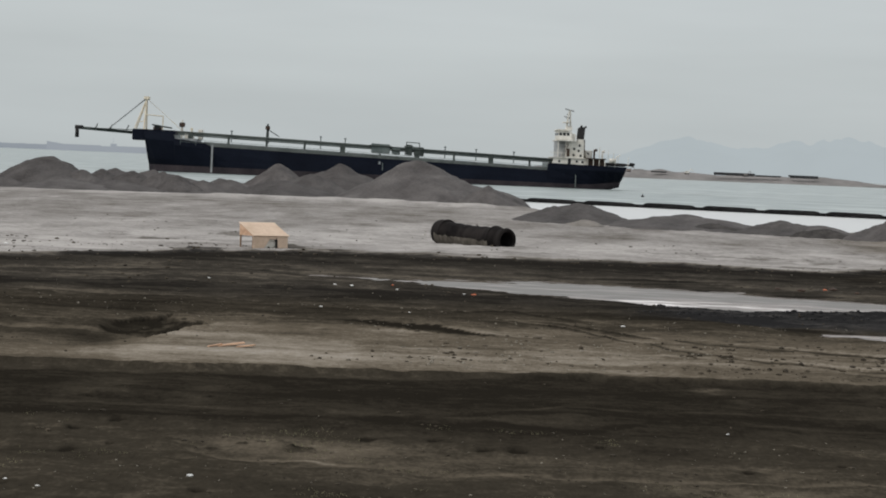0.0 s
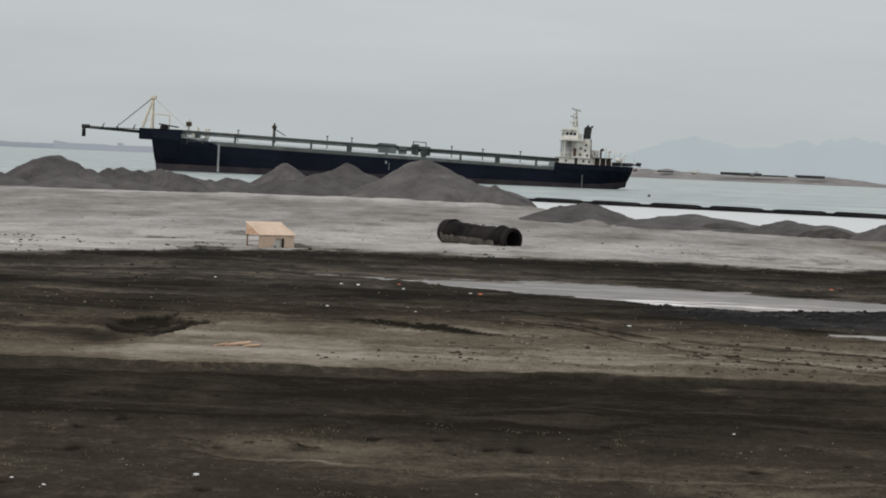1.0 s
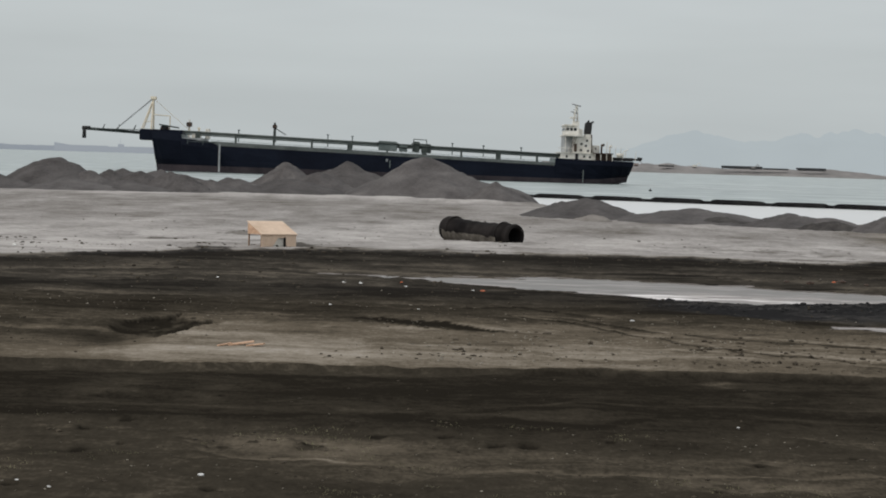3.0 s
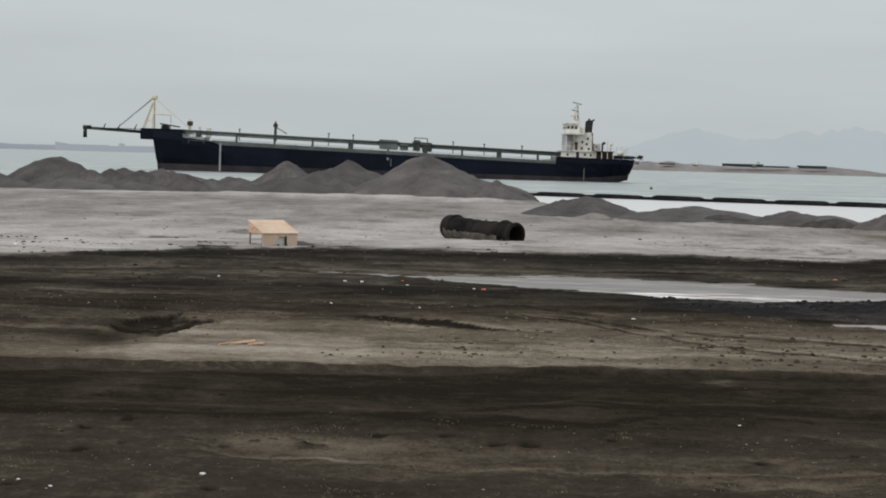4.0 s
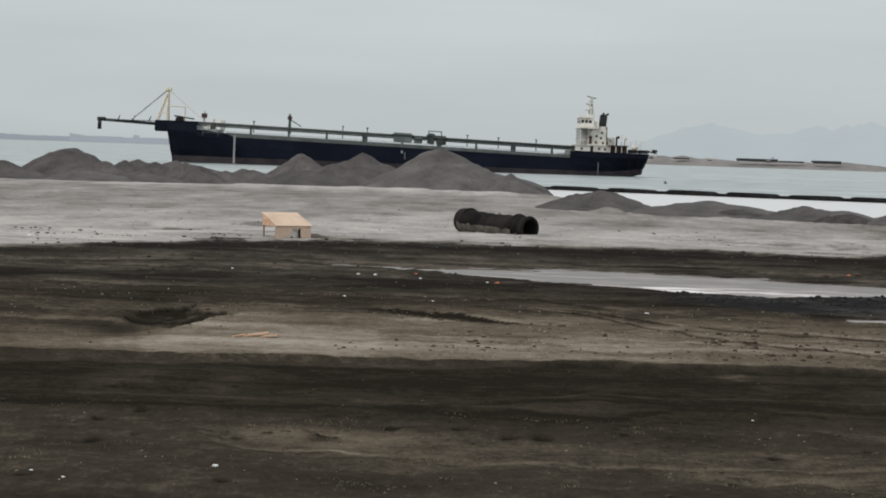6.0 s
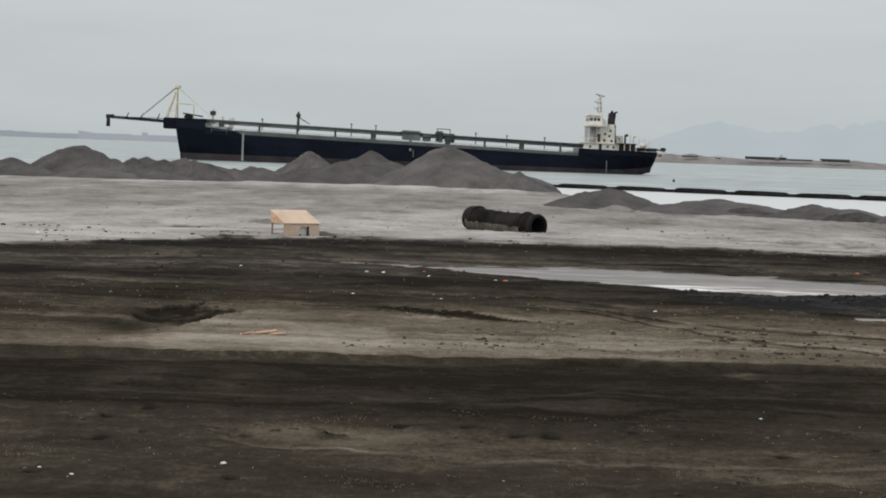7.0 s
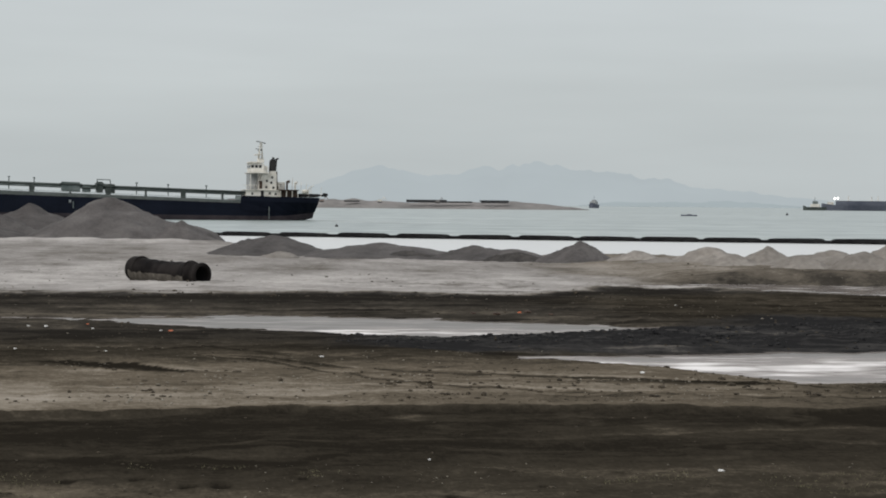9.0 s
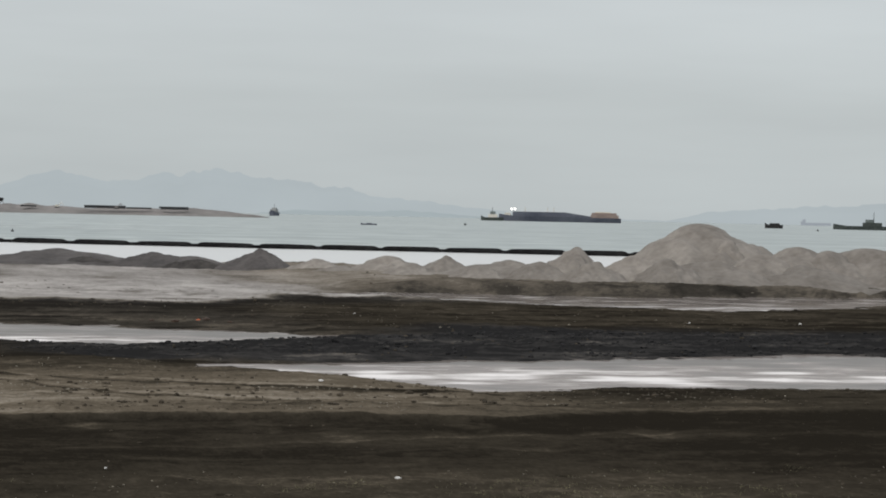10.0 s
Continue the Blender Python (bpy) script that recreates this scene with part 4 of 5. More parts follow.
    part("mast_locker", box(B(), 41.3, 42.7, -0.9, 0.9, 13.3, 14.3, 0.06), M_WHITE, mast)
    funnel = part("funnel", box(B(), 43.9, 45.4, -1.5, 1.5, 10.8, 11.5, 0.12), M_WHITE, ship, "white funnel with a black top")
    top = box(B(), 43.9, 45.4, -1.5, 1.5, 11.3, 14.2, 0.2)
    for v in top.verts:
        v.co.x += 0.14 * max(0.0, v.co.z - 12.6)
    part("funnel_top", top, M_BLACK, funnel, "sooty black funnel top")
    part("exhaust_pipe", rod(rod(B(), (44.6, 0, 14.0), (44.9, 0, 14.6), 0.24), (45.2, 0, 14.0), (46.0, 0, 14.4), 0.2), M_BLACK, funnel)
    part("side_pipe", rod(B(), (45.6, -1.0, 7.0), (45.5, -1.0, 11.4), 0.2), M_RUSTBROWN, funnel)
    part("engine_casing", box(B(), 45.7, 47.2, -4.0, 4.0, 5.9, 9.3, 0.1), M_WHITE, ship)
    part("casing_window", box(B(), 46.0, 46.5, -4.05, -3.95, 8.3, 8.8, 0.02), M_WINDOW, ship)
    part("vent_cowl", rod(rod(B(), (47.6, -4.4, 6.0), (47.6, -4.4, 9.0), 0.22), (47.6, -4.4, 9.0), (48.1, -4.8, 9.2), 0.3), M_RUSTBROWN, ship)
    part("vent_cowl", rod(rod(B(), (49.5, -4.0, 6.0), (49.5, -4.0, 8.8), 0.2), (49.5, -4.0, 8.8), (49.9, -4.3, 9.0), 0.28), M_WHITE, ship)
    awning = part("awning", box(B(), 45.6, 50.0, -8.0, -4.4, 7.4, 7.6, 0.03), M_RUSTBROWN, ship, "rust-brown awning over the after deck")
    for s in (45.9, 47.2, 48.5, 49.8):
        part("awning_post", rod(B(), (s, -7.8, 5.9), (s, -7.8, 7.4), 0.09, None, 6), M_WHITE, awning)
    part("deck_store", box(B(), 46.2, 49.8, -6.4, -4.6, 5.9, 7.5, 0.06), M_RUSTBROWN, ship)
    part("life_raft", rod(B(), (50.9, -6.2, 7.2), (52.2, -6.2, 7.2), 0.5), M_WHITE, ship, "white life raft canister", True)
    for s, z in ((50.8, 9.4), (52.0, 9.0), (53.1, 8.6), (48.8, 10.2), (55.4, 8.3)):
        part("stern_post", rod(B(), (s, -3.5, 5.9), (s + 0.1, -3.5, z), 0.09, 0.06, 6), M_WHITE, ship)
    part("stern_davit", rod(rod(B(), (52.3, -5, 6.0), (52.6, -5, 8.2), 0.12), (52.6, -5, 8.2), (53.6, -5, 8.6), 0.1), M_WHITE, ship)
    part("stern_bulwark", box(B(), 50.0, 54.9, -5.2, 5.2, 6.0, 6.75, 0.2), M_BLACK, ship)
    part("stern_roller", rod(rod(B(), (54.6, -3, 6.5), (56.8, -3, 6.3), 0.22), (56.0, -3.3, 6.7), (56.9, -2.7, 6.6), 0.3), M_BLACK, ship)
    # the empty hull sits down by the stern, so the deck gear runs down aft
    for ob in ship.children_recursive:
        kind_of = ob.name.split(".")[0]
        if kind_of in ("hatch_coaming", "discharge_pipe", "service_pipe", "pipe_support", "rail_post", "hand_rail", "pump_unit", "pump_pipe", "scaffold", "vent_post"):
            for v in ob.data.vertices:
                v.co.z -= 0.0265 * (v.co.x + 31.4) + 0.22
        elif kind_of in ("stern_bulwark", "stern_roller", "stern_post", "stern_davit", "life_raft", "awning", "awning_post", "deck_store", "engine_casing", "casing_window"):
            for v in ob.data.vertices:
                v.co.z -= 0.30
        elif kind_of in ("aft_house", "upper_house", "door", "side_ladder", "porthole", "deck_edge", "foredeck_coaming"):
            for v in ob.data.vertices:
                v.co.z -= 0.1
    return ship


ship = cargo_ship()
ship.matrix_basis = pose(522 * math.sin(radians(-1.6)), 522 * math.cos(radians(-1.6)), WATER_Z - 0.12, 0, 0.34, 1.6)
tagged(ship, "navy-black coastal sand carrier with white aft house, under way", "ship")

# ================= mountains =================
def ridge(name, dist, tops, mat, label):
    bm = B()
    rows = []
    b = np.linspace(tops[0][0], tops[-1][0], 420)
    e = np.interp(b, *zip(*tops))
    e = e + (fractal(b * 2.0, b * 0 + dist * 0.01, 5, 0.6) - 0.5) * (0.06 + 0.34 * np.clip(e, 0, 1))
    for bearing, el in zip(b, e):
        a = radians(bearing)
        top = EYE_HEIGHT + dist * math.tan(radians(max(el, -0.05)))
        rows.append([(dist * math.sin(a), dist * math.cos(a), -6.0), (dist * math.sin(a) * 1.02, dist * math.cos(a) * 1.02, top * 0.6), (dist * math.sin(a) * 1.06, dist * math.cos(a) * 1.06, top * 1.05), (dist * math.sin(a) * 1.10, dist * math.cos(a) * 1.10, -6.0)])
    loft(bm, rows)
    return tagged(mesh_object(name, bm, mat, True), label, "mountains", kind="structure")


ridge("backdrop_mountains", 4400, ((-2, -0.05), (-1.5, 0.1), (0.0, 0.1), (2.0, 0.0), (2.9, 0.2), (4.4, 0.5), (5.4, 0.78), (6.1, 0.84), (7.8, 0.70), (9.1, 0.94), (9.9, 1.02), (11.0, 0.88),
                                    (12.2, 0.72), (14.0, 0.46), (16.1, 0.2), (18, 0.02), (21.0, -0.02), (22.7, 0.30), (24, 0.33), (26.3, 0.48), (29, 0.4), (33, 0.1)), M_MOUNTAIN, "blue-grey mountains with painted haze")
ridge("backdrop_coast", 4150, ((10.9, -0.05), (11.8, 0.05), (12.6, 0.03), (13.2, 0.08), (13.8, 0.05), (14.6, 0.10), (15.4, 0.05), (16.6, -0.05)), distant("coast_haze_paint", (0.37, 0.425, 0.445)), "low wooded coast with painted haze")
ridge("backdrop_shore", 4000, ((-24, 0.12), (-11, 0.09), (-9.5, 0.07), (-6.5, 0.08), (-5.8, 0.03), (-4.5, -0.03)), M_FARLAND, "low land across the bay with painted haze")


# ================= floating dredge line =================
LINE = ((-20, 298), (9, 288), (30, 277), (50, 268), (70, 262), (86, 256), (135, 244))


def floating_line():
    line = new("floating_pipeline")
    lx, ly = zip(*LINE)
    pitch_m = 6.95
    sleeve = B()
    lathe(sleeve, ((0.0, -3.42), (0.22, -3.42), (0.30, -3.30), (0.39, -3.08), (0.44, -2.7), (0.46, 0), (0.44, 2.7), (0.39, 3.08), (0.30, 3.30), (0.22, 3.42), (0.0, 3.42)), 20)
    me = None
    x = -18.0
    while x < 130:
        y0, y1 = np.interp((x, x + pitch_m), lx, ly)
        turn = math.degrees(math.atan2(y1 - y0, pitch_m))
        if me is None:
            ob = part("float_sleeve", sleeve, M_RUBBER, line, "black buoyant hose sleeve", True)
            me = ob.data
        else:
            ob = new("float_sleeve", me)
            ob.parent = line
        ob.matrix_basis = pose(x + pitch_m / 2, (y0 + y1) / 2, WATER_Z + random.uniform(0.06, 0.18), 0, random.uniform(-0.6, 0.6), turn + random.uniform(-1.2, 1.2))
        link = B()
        rod(link, (x - 0.5, y0 + 0.1, WATER_Z + 0.12), (x + 0.5, y0 - 0.1, WATER_Z + 0.12), 0.26)
        part("coupling", link, M_RUBBER, line)
        x += pitch_m
    return tagged(line, "black floating dredge pipeline in linked sleeves on the sea", "pipeline")


floating_line()


# ================= dredge hose lying on the sand =================
def dredge_hose():
    hose = new("dredge_hose")
    n = 44
    bm = B()
    # outer skin with slightly sagging ribs
    prof = [(0.30, -2.18), (0.33, -2.22), (0.40, -2.18), (0.435, -2.05), (0.445, -1.75), (0.43, -1.62)]
    prof += [(0.405 + 0.012 * math.sin(k * 1.7), -1.55 + k * 0.155) for k in range(21)]
    prof += [(0.43, 1.62), (0.425, 1.78), (0.38, 1.88), (0.345, 1.94)]
    lathe(bm, prof, n)
    for v in bm.verts:
        v.co.z -= 0.05 * math.sin((v.co.x + 2.2) * 0.75) * (1 if v.co.z > 0 else 0.3)
        v.co += Vector((0, 1, 1)) * 0.014 * (noise.noise(v.co * 2.2))
    skin = part("skin", bm, M_MUDDY, hose, "black rubber skin", True)
    bm = B()
    # crust of mud splashed up the lower side
    rows = []
    for k in range(61):
        x = -1.9 + k * 0.06
        r = 0.452 if abs(x) > 1.55 else 0.432
        rise = 0.12 + 0.30 * noise.noise((x * 1.3, 2.0, 0)) + 0.25 * noise.noise((x * 4.0, 7.0, 0))
        rows.append([(x, r * math.cos(a), r * math.sin(a) - 0.012) for a in (math.pi + 0.02 + rise * 0.6 + j * (1.35 - rise * 0.6) / 8 for j in range(9))])
    part("mud_crust", loft(bm, rows, False), M_CAKED, skin, "crust of pale dried mud", True)
    bm = B()
    lathe(bm, ((0.345, 1.90), (0.345, 2.18), (0.395, 2.20), (0.395, 2.34), (0.375, 2.36), (0.300, 2.36), (0.28, 2.30), (0.28, -2.1), (0.30, -2.2)), n)
    part("nipple", bm, M_MUDDY, hose, "blackened steel end fitting", True)
    for x, r in ((-1.66, 0.445), (1.60, 0.44), (2.27, 0.402)):
        bm = B()
        lathe(bm, ((r - 0.03, x - 0.05), (r, x - 0.045), (r + 0.008, x), (r, x + 0.045), (r - 0.03, x + 0.05)), n)
        part("clamp_band", bm, M_MUDDY, hose, "", True)
    # black plug added in the hose mouth to stand for its shade
    part("bore_plug", lathe(B(), ((0.279, 2.1), (0.27, 1.2), (0.0, 1.15)), n), M_RUBBER, hose, "black plug for the shade inside the hose", True)
    bm = B()
    box(bm, 1.72, 1.98, -0.22, 0.22, -0.50, -0.30, 0.04)
    part("chock", bm, M_RUSTBROWN, hose)
    return tagged(hose, "length of mud-caked black dredging hose lying on sand", "hose")


hose = dredge_hose()
hose.matrix_basis = pose(1.08, 88.4, 0.45, 0, 2.0, -50) @ Matrix.Diagonal((0.88, 1.16, 1.16, 1))


# ================= small plywood hut =================
def hut():
    h = new("plywood_hut")
    W, D, F, R = 1.32, 0.90, 0.49, 0.85     # width, depth, eave and ridge heights

    def panel(name, pts, thick, mat, label="", parent=h):
        bm = B()
        vs = [bm.verts.new(p) for p in pts]
        f = bm.faces.new(vs)
        f.normal_update()
        off = f.normal * thick
        r = bmesh.ops.extrude_face_region(bm, geom=[f])
        bmesh.ops.translate(bm, vec=off, verts=[v for v in r["geom"] if isinstance(v, bmesh.types.BMVert)])
        return part(name, bm, mat, parent, label)

    panel("roof", ((-W / 2 - 0.03, -0.06, F), (W / 2 + 0.03, -0.06, F), (W / 2 + 0.01, D + 0.02, R), (-W / 2 - 0.03, D + 0.02, R)), 0.018, M_PLY, "tan sheet roof sloping to the front")
    panel("back_board", ((-W / 2, D, F), (W / 2, D, F), (W / 2, D, R - 0.01), (-W / 2, D, R - 0.01)), 0.012, M_PLY)
    # front: a board cut to a slant, a sagging grey sheet in the gap, a dark post and a broad board
    panel("front_board", ((-W / 2, 0, 0), (-0.34, 0, 0), (0.04, 0, F), (-W / 2, 0, F)), 0.015, M_PLY, "tan board cut to a slant")
    panel("front_board", ((0.30, 0, 0), (W / 2, 0, 0), (W / 2, 0, F), (0.26, 0, F)), 0.015, M_PLY)
    panel("front_board", ((0.0, 0, 0.40), (0.27, 0, 0.40), (0.27, 0, F), (0.0, 0, F)), 0.015, M_PLY)
    panel("hanging_sheet", ((-0.40, 0.06, 0.02), (0.30, 0.05, 0.0), (0.30, 0.08, F - 0.03), (-0.40, 0.08, F - 0.02)), 0.006, M_WHITE, "grey sheet hung behind the front boards")
    part("front_post", box(B(), 0.21, 0.26, -0.02, 0.03, -0.1, F - 0.06, 0.006), M_BLACK, h, "dark upright post")
    part("brace", rod(B(), (-W / 2 + 0.05, 0.01, 0.04), (-0.05, 0.01, F - 0.04), 0.018, None, 6), M_PLYDARK, h)
    panel("end_board", ((W / 2 - 0.012, 0.02, 0), (W / 2 - 0.012, D, 0), (W / 2 - 0.012, D, F), (W / 2 - 0.012, 0.02, F)), 0.012, M_PLY)
    panel("gable", ((-W / 2 + 0.01, 0.0, F), (-W / 2 + 0.01, D, F), (-W / 2 + 0.01, D, R - 0.02)), 0.012, M_PLYBROWN, "darker brown gable end above an open side")
    panel("gable", ((W / 2 - 0.01, 0.0, F), (W / 2 - 0.01, D, F), (W / 2 - 0.01, D, R - 0.02)), 0.012, M_PLY)
    for x in (-W / 2 + 0.03, W / 2 - 0.03):
        for y in (0.04, D - 0.05):
            bm = B()
            box(bm, x - 0.022, x + 0.022, y - 0.022, y + 0.022, -0.1, F, 0.004)
            part("post", bm, M_PLYDARK, h)
    bm = B()
    box(bm, -W / 2, W / 2, -0.05, 0.0, -0.06, 0.05, 0.01)
    part("sill_board", bm, M_PLYDARK, h)
    bm = B()
    box(bm, -W / 2 - 0.25, -W / 2 + 0.5, 0.15, 0.55, -0.05, 0.06, 0.01)
    part("floor_board", bm, M_PLYDARK, h)
    return tagged(h, "small tan plywood hut with sloping roof on sand", "hut")


tent = hut()
tent.matrix_basis = pose(-5.68, 75.6, 0.02, 0, 0, 35) @ Matrix.Diagonal((1, 1, 1.12, 1))


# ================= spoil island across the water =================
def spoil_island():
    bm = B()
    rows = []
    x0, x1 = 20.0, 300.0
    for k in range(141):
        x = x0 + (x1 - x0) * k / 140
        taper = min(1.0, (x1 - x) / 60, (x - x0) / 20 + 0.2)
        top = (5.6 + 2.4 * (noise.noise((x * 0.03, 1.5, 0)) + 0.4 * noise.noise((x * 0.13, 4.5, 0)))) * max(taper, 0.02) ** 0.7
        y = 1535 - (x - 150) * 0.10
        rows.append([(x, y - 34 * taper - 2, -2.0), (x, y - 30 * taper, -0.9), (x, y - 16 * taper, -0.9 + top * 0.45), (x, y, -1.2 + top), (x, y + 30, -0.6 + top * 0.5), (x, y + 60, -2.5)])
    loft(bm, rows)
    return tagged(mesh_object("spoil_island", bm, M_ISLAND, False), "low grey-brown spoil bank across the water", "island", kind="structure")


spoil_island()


def pipe_stack(x, y, z, length, rows):
    stack = new("pipe_stack")
    me = None
    for r in range(rows):
        for c in range(4 - r):
            if me is None:
                ob = part("stacked_pipe", rod(B(), (-length / 2, 0, 0), (length / 2, 0, 0), 0.50, None, 8), M_FARPIPE, stack)
                me = ob.data
            else:
                ob = new("stacked_pipe", me)
                ob.parent = stack
            ob.matrix_basis = pose(random.uniform(-1.2, 1.2), (c - 1.5 + r * 0.5) * 1.02, 0.45 + r * 0.86)
    stack.matrix_basis = pose(x, y, z, 0, 0, -4)
    return tagged(stack, "dark stack of dredge pipes on the spoil bank", "pipe stack", "pipe stacks")


for x, length, rows in ((189.6, 26, 2), (211.6, 15, 1), (233.6, 18, 2), (140, 9, 1)):
    pipe_stack(x, 1517 - (x - 150) * 0.10, 3.0, length, rows)


def digger(x, y, z, mat):
    d = new("excavator")
    part("tracks", box(box(B(), -2.2, 2.2, -1.5, -0.8, 0, 0.9, 0.2), -2.2, 2.2, 0.8, 1.5, 0, 0.9, 0.2), M_BLACK, d)
    part("cab", box(B(), -1.8, 1.8, -1.3, 1.3, 0.9, 2.9, 0.2), mat, d)
    part("arm", rod(rod(B(), (1.2, 0, 2.0), (4.0, 0, 5.2), 0.3), (4.0, 0, 5.2), (6.0, 0, 2.4), 0.25), mat, d)
    d.matrix_basis = pose(x, y, z) @ Matrix.Scale(0.7, 4)
    return tagged(d, "small distant excavator standing on the spoil bank", "excavator", "site machines")


for x, mat in ((120, M_BARGERED), (158, M_WHITE), (196, M_ISLAND)):
    digger(x, 1512 - (x - 150) * 0.10, 2.6, mat)


# ================= vessels far off =================
def vessel(name, x, y, turn, length, beam, board, blocks, hull_mat, label, category, mast=0.0):
    v = new(name)
    rows = []
    for k in range(13):
        u = k / 12
        s = (u - 0.5) * length
        w = beam / 2 * min(1.0, 0.25 + 5 * u, 0.35 + 6 * (1 - u))
        top = board * (1 + 0.5 * max(0, 0.16 - u) / 0.16)
        rows.append([(s, -w, top), (s, -w * 0.85, -0.6), (s, w * 0.85, -0.6), (s, w, top)])
    part("hull", loft(B(), rows), hull_mat, v)
    for n0, a, b, z0, z1, w, mat in blocks:
        part(n0, box(B(), a, b, -w / 2, w / 2, z0, z1, 0.15), mat, v)
    if mast:
        part("mast", rod(B(), (0, 0, board), (0, 0, mast), 0.35, 0.15, 8), hull_mat, v)
    v.matrix_basis = pose(x, y, WATER_Z, 0, 0, turn)
    return tagged(v, label, category)


def polar(bearing, dist):
    return dist * math.sin(radians(bearing)), dist * math.cos(radians(bearing))


# far ships glow in a grey that has the haze painted in
M_FARSHIP = distant("ship_haze_paint", (0.305, 0.335, 0.370))
bx, by = polar(18.4, 2250)
barge = vessel("cargo_barge", bx, by, -18, 119, 26, 4.6, (
    ("hopper_wall", -46, 6, 4.4, 9.4, 22, M_BARGEBLUE), ("hopper_wall", 6, 30, 4.4, 5.6, 22, M_BARGEBLUE),
    ("deck_cargo", 30, 57, 4.4, 7.6, 18, M_BARGERED), ("deck_house", 31, 55, 7.5, 9.6, 14, M_BARGERED), ("tarpaulin", 34, 49, 9.5, 10.3, 12, M_CREAM), ("pump_house", -54, -48, 4.4, 8.0, 12, M_WHITE)), M_BARGEBLUE,
    "dark blue hopper barge with reddish deck cargo at anchor", "barge")
slope = box(B(), 5.5, 30, -10.9, 10.9, 5.5, 9.3, 0.1)
for v in slope.verts:
    if v.co.z > 7:
        v.co.z -= 3.4 * max(0.0, (v.co.x - 8) / 22)
part("hopper_wall", slope, M_BARGEBLUE, barge, "dark blue hopper side running down forward")
for s in (-34, -12, -6):
    part("deck_post", rod(B(), (s, 0, 9), (s, 0, 14), 0.5, 0.3, 8), M_WHITE, barge)
px, py = polar(16.72, 2230)
pusher = vessel("pusher_tug", px, py, -17, 22, 9, 3.2, (("deck_house", -4, 5, 3.0, 6.2, 6, M_WHITE), ("wheelhouse", -2, 3, 6.2, 9.0, 5, M_DECKGREEN)), M_PIPEGREEN,
                "green pusher tug beside the barge", "tugboat", 13)
lamp_bm = B()
bmesh.ops.create_icosphere(lamp_bm, subdivisions=2, radius=0.9)
M_LAMP, ln, ll, lb = material("lit_deck_lamp", 0.4)
lb.inputs["Base Color"].default_value = (0.9, 0.9, 0.85, 1)
lb.inputs["Emission Color"].default_value = (1.0, 0.97, 0.88, 1)
lb.inputs["Emission Strength"].default_value = 4.0
lamp = part("deck_lamp", lamp_bm, M_LAMP, barge, "lit white deck lamp", True)
lamp.matrix_basis = pose(-47, -6, 11.6)
lamp2 = new("deck_lamp", lamp.data)
lamp2.parent = barge
lamp2.matrix_basis = pose(-44, -6, 11.8)

tx, ty = polar(26.1, 1700)
vessel("harbour_tug", tx, ty, -26, 58, 12, 2.8, (("deck_house", -8, 6, 2.6, 5.4, 8, M_PIPEGREEN), ("wheelhouse", -6, 0, 5.4, 7.6, 6, M_DECKGREEN), ("funnel", 9, 20, 2.6, 6.4, 6, M_BLACK),
                                                ("deck_gear", 16, 24, 2.6, 4.6, 8, M_BARGEBLUE)), M_PIPEGREEN, "dark green low workboat on the bay", "workboat", 13)
sx, sy = polar(23.68, 1620)
vessel("mooring_boat", sx, sy, -24, 12.5, 4.5, 2.6, (("deck_house", -3, 4, 2.5, 3.6, 3, M_BLACK),), M_BLACK, "small black mooring boat on the bay", "boat")
cx, cy = polar(11.30, 2300)
vessel("coaster", cx, cy, 60, 14, 8, 3.6, (("deck_house", -5, 3, 3.4, 6.6, 6, M_WORN_SHADE), ("wheelhouse", -2, 2, 6.6, 8.2, 4, M_WORN_SHADE)), M_BARGEBLUE, "small dark coaster seen end-on in haze", "boat", 12)
ox, oy = polar(13.65, 880)
vessel("outrigger_boat", ox, oy, -12, 6.2, 1.2, 0.5, (("canopy", -1.0, 1.2, 0.5, 0.75, 1.0, M_BARGEBLUE),), M_BARGEBLUE, "low dark outrigger boat on the sea", "boat")
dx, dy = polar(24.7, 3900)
vessel("far_tanker", dx, dy, -25, 50, 12, 4.5, (("deck_house", -22, -17, 4, 10, 9, M_FARSHIP),), M_FARSHIP, "grey ship with painted haze near the horizon", "ship")
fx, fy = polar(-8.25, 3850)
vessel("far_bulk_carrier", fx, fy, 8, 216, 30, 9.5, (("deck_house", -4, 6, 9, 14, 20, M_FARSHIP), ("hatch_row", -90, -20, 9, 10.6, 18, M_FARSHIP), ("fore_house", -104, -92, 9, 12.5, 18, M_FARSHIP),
                                                      ("hatch_row", 14, 90, 9, 10.4, 18, M_FARSHIP)), M_FARSHIP, "long grey bulk carrier with painted haze across the bay", "ship", 24)


def marker_buoy(x, y):
    b = new("marker_buoy")
    part("float", rod(B(), (0, 0, -0.3), (0, 0, 0.5), 0.7, 0.6, 12), M_BLACK, b)
    part("top_mark", rod(B(), (0, 0, 0.5), (0, 0, 1.1), 0.3, 0.12, 8), M_BLACK, b)
    b.matrix_basis = pose(x, y, WATER_Z) @ Matrix.Scale(0.45 if y < 900 else 1.0, 4)
    return tagged(b, "small black marker buoy floating on the sea", "buoy", "marker buoys")


for bearing, dist in ((4.9, 400), (16.05, 1050), (24.75, 1250)):
    marker_buoy(*polar(bearing, dist))


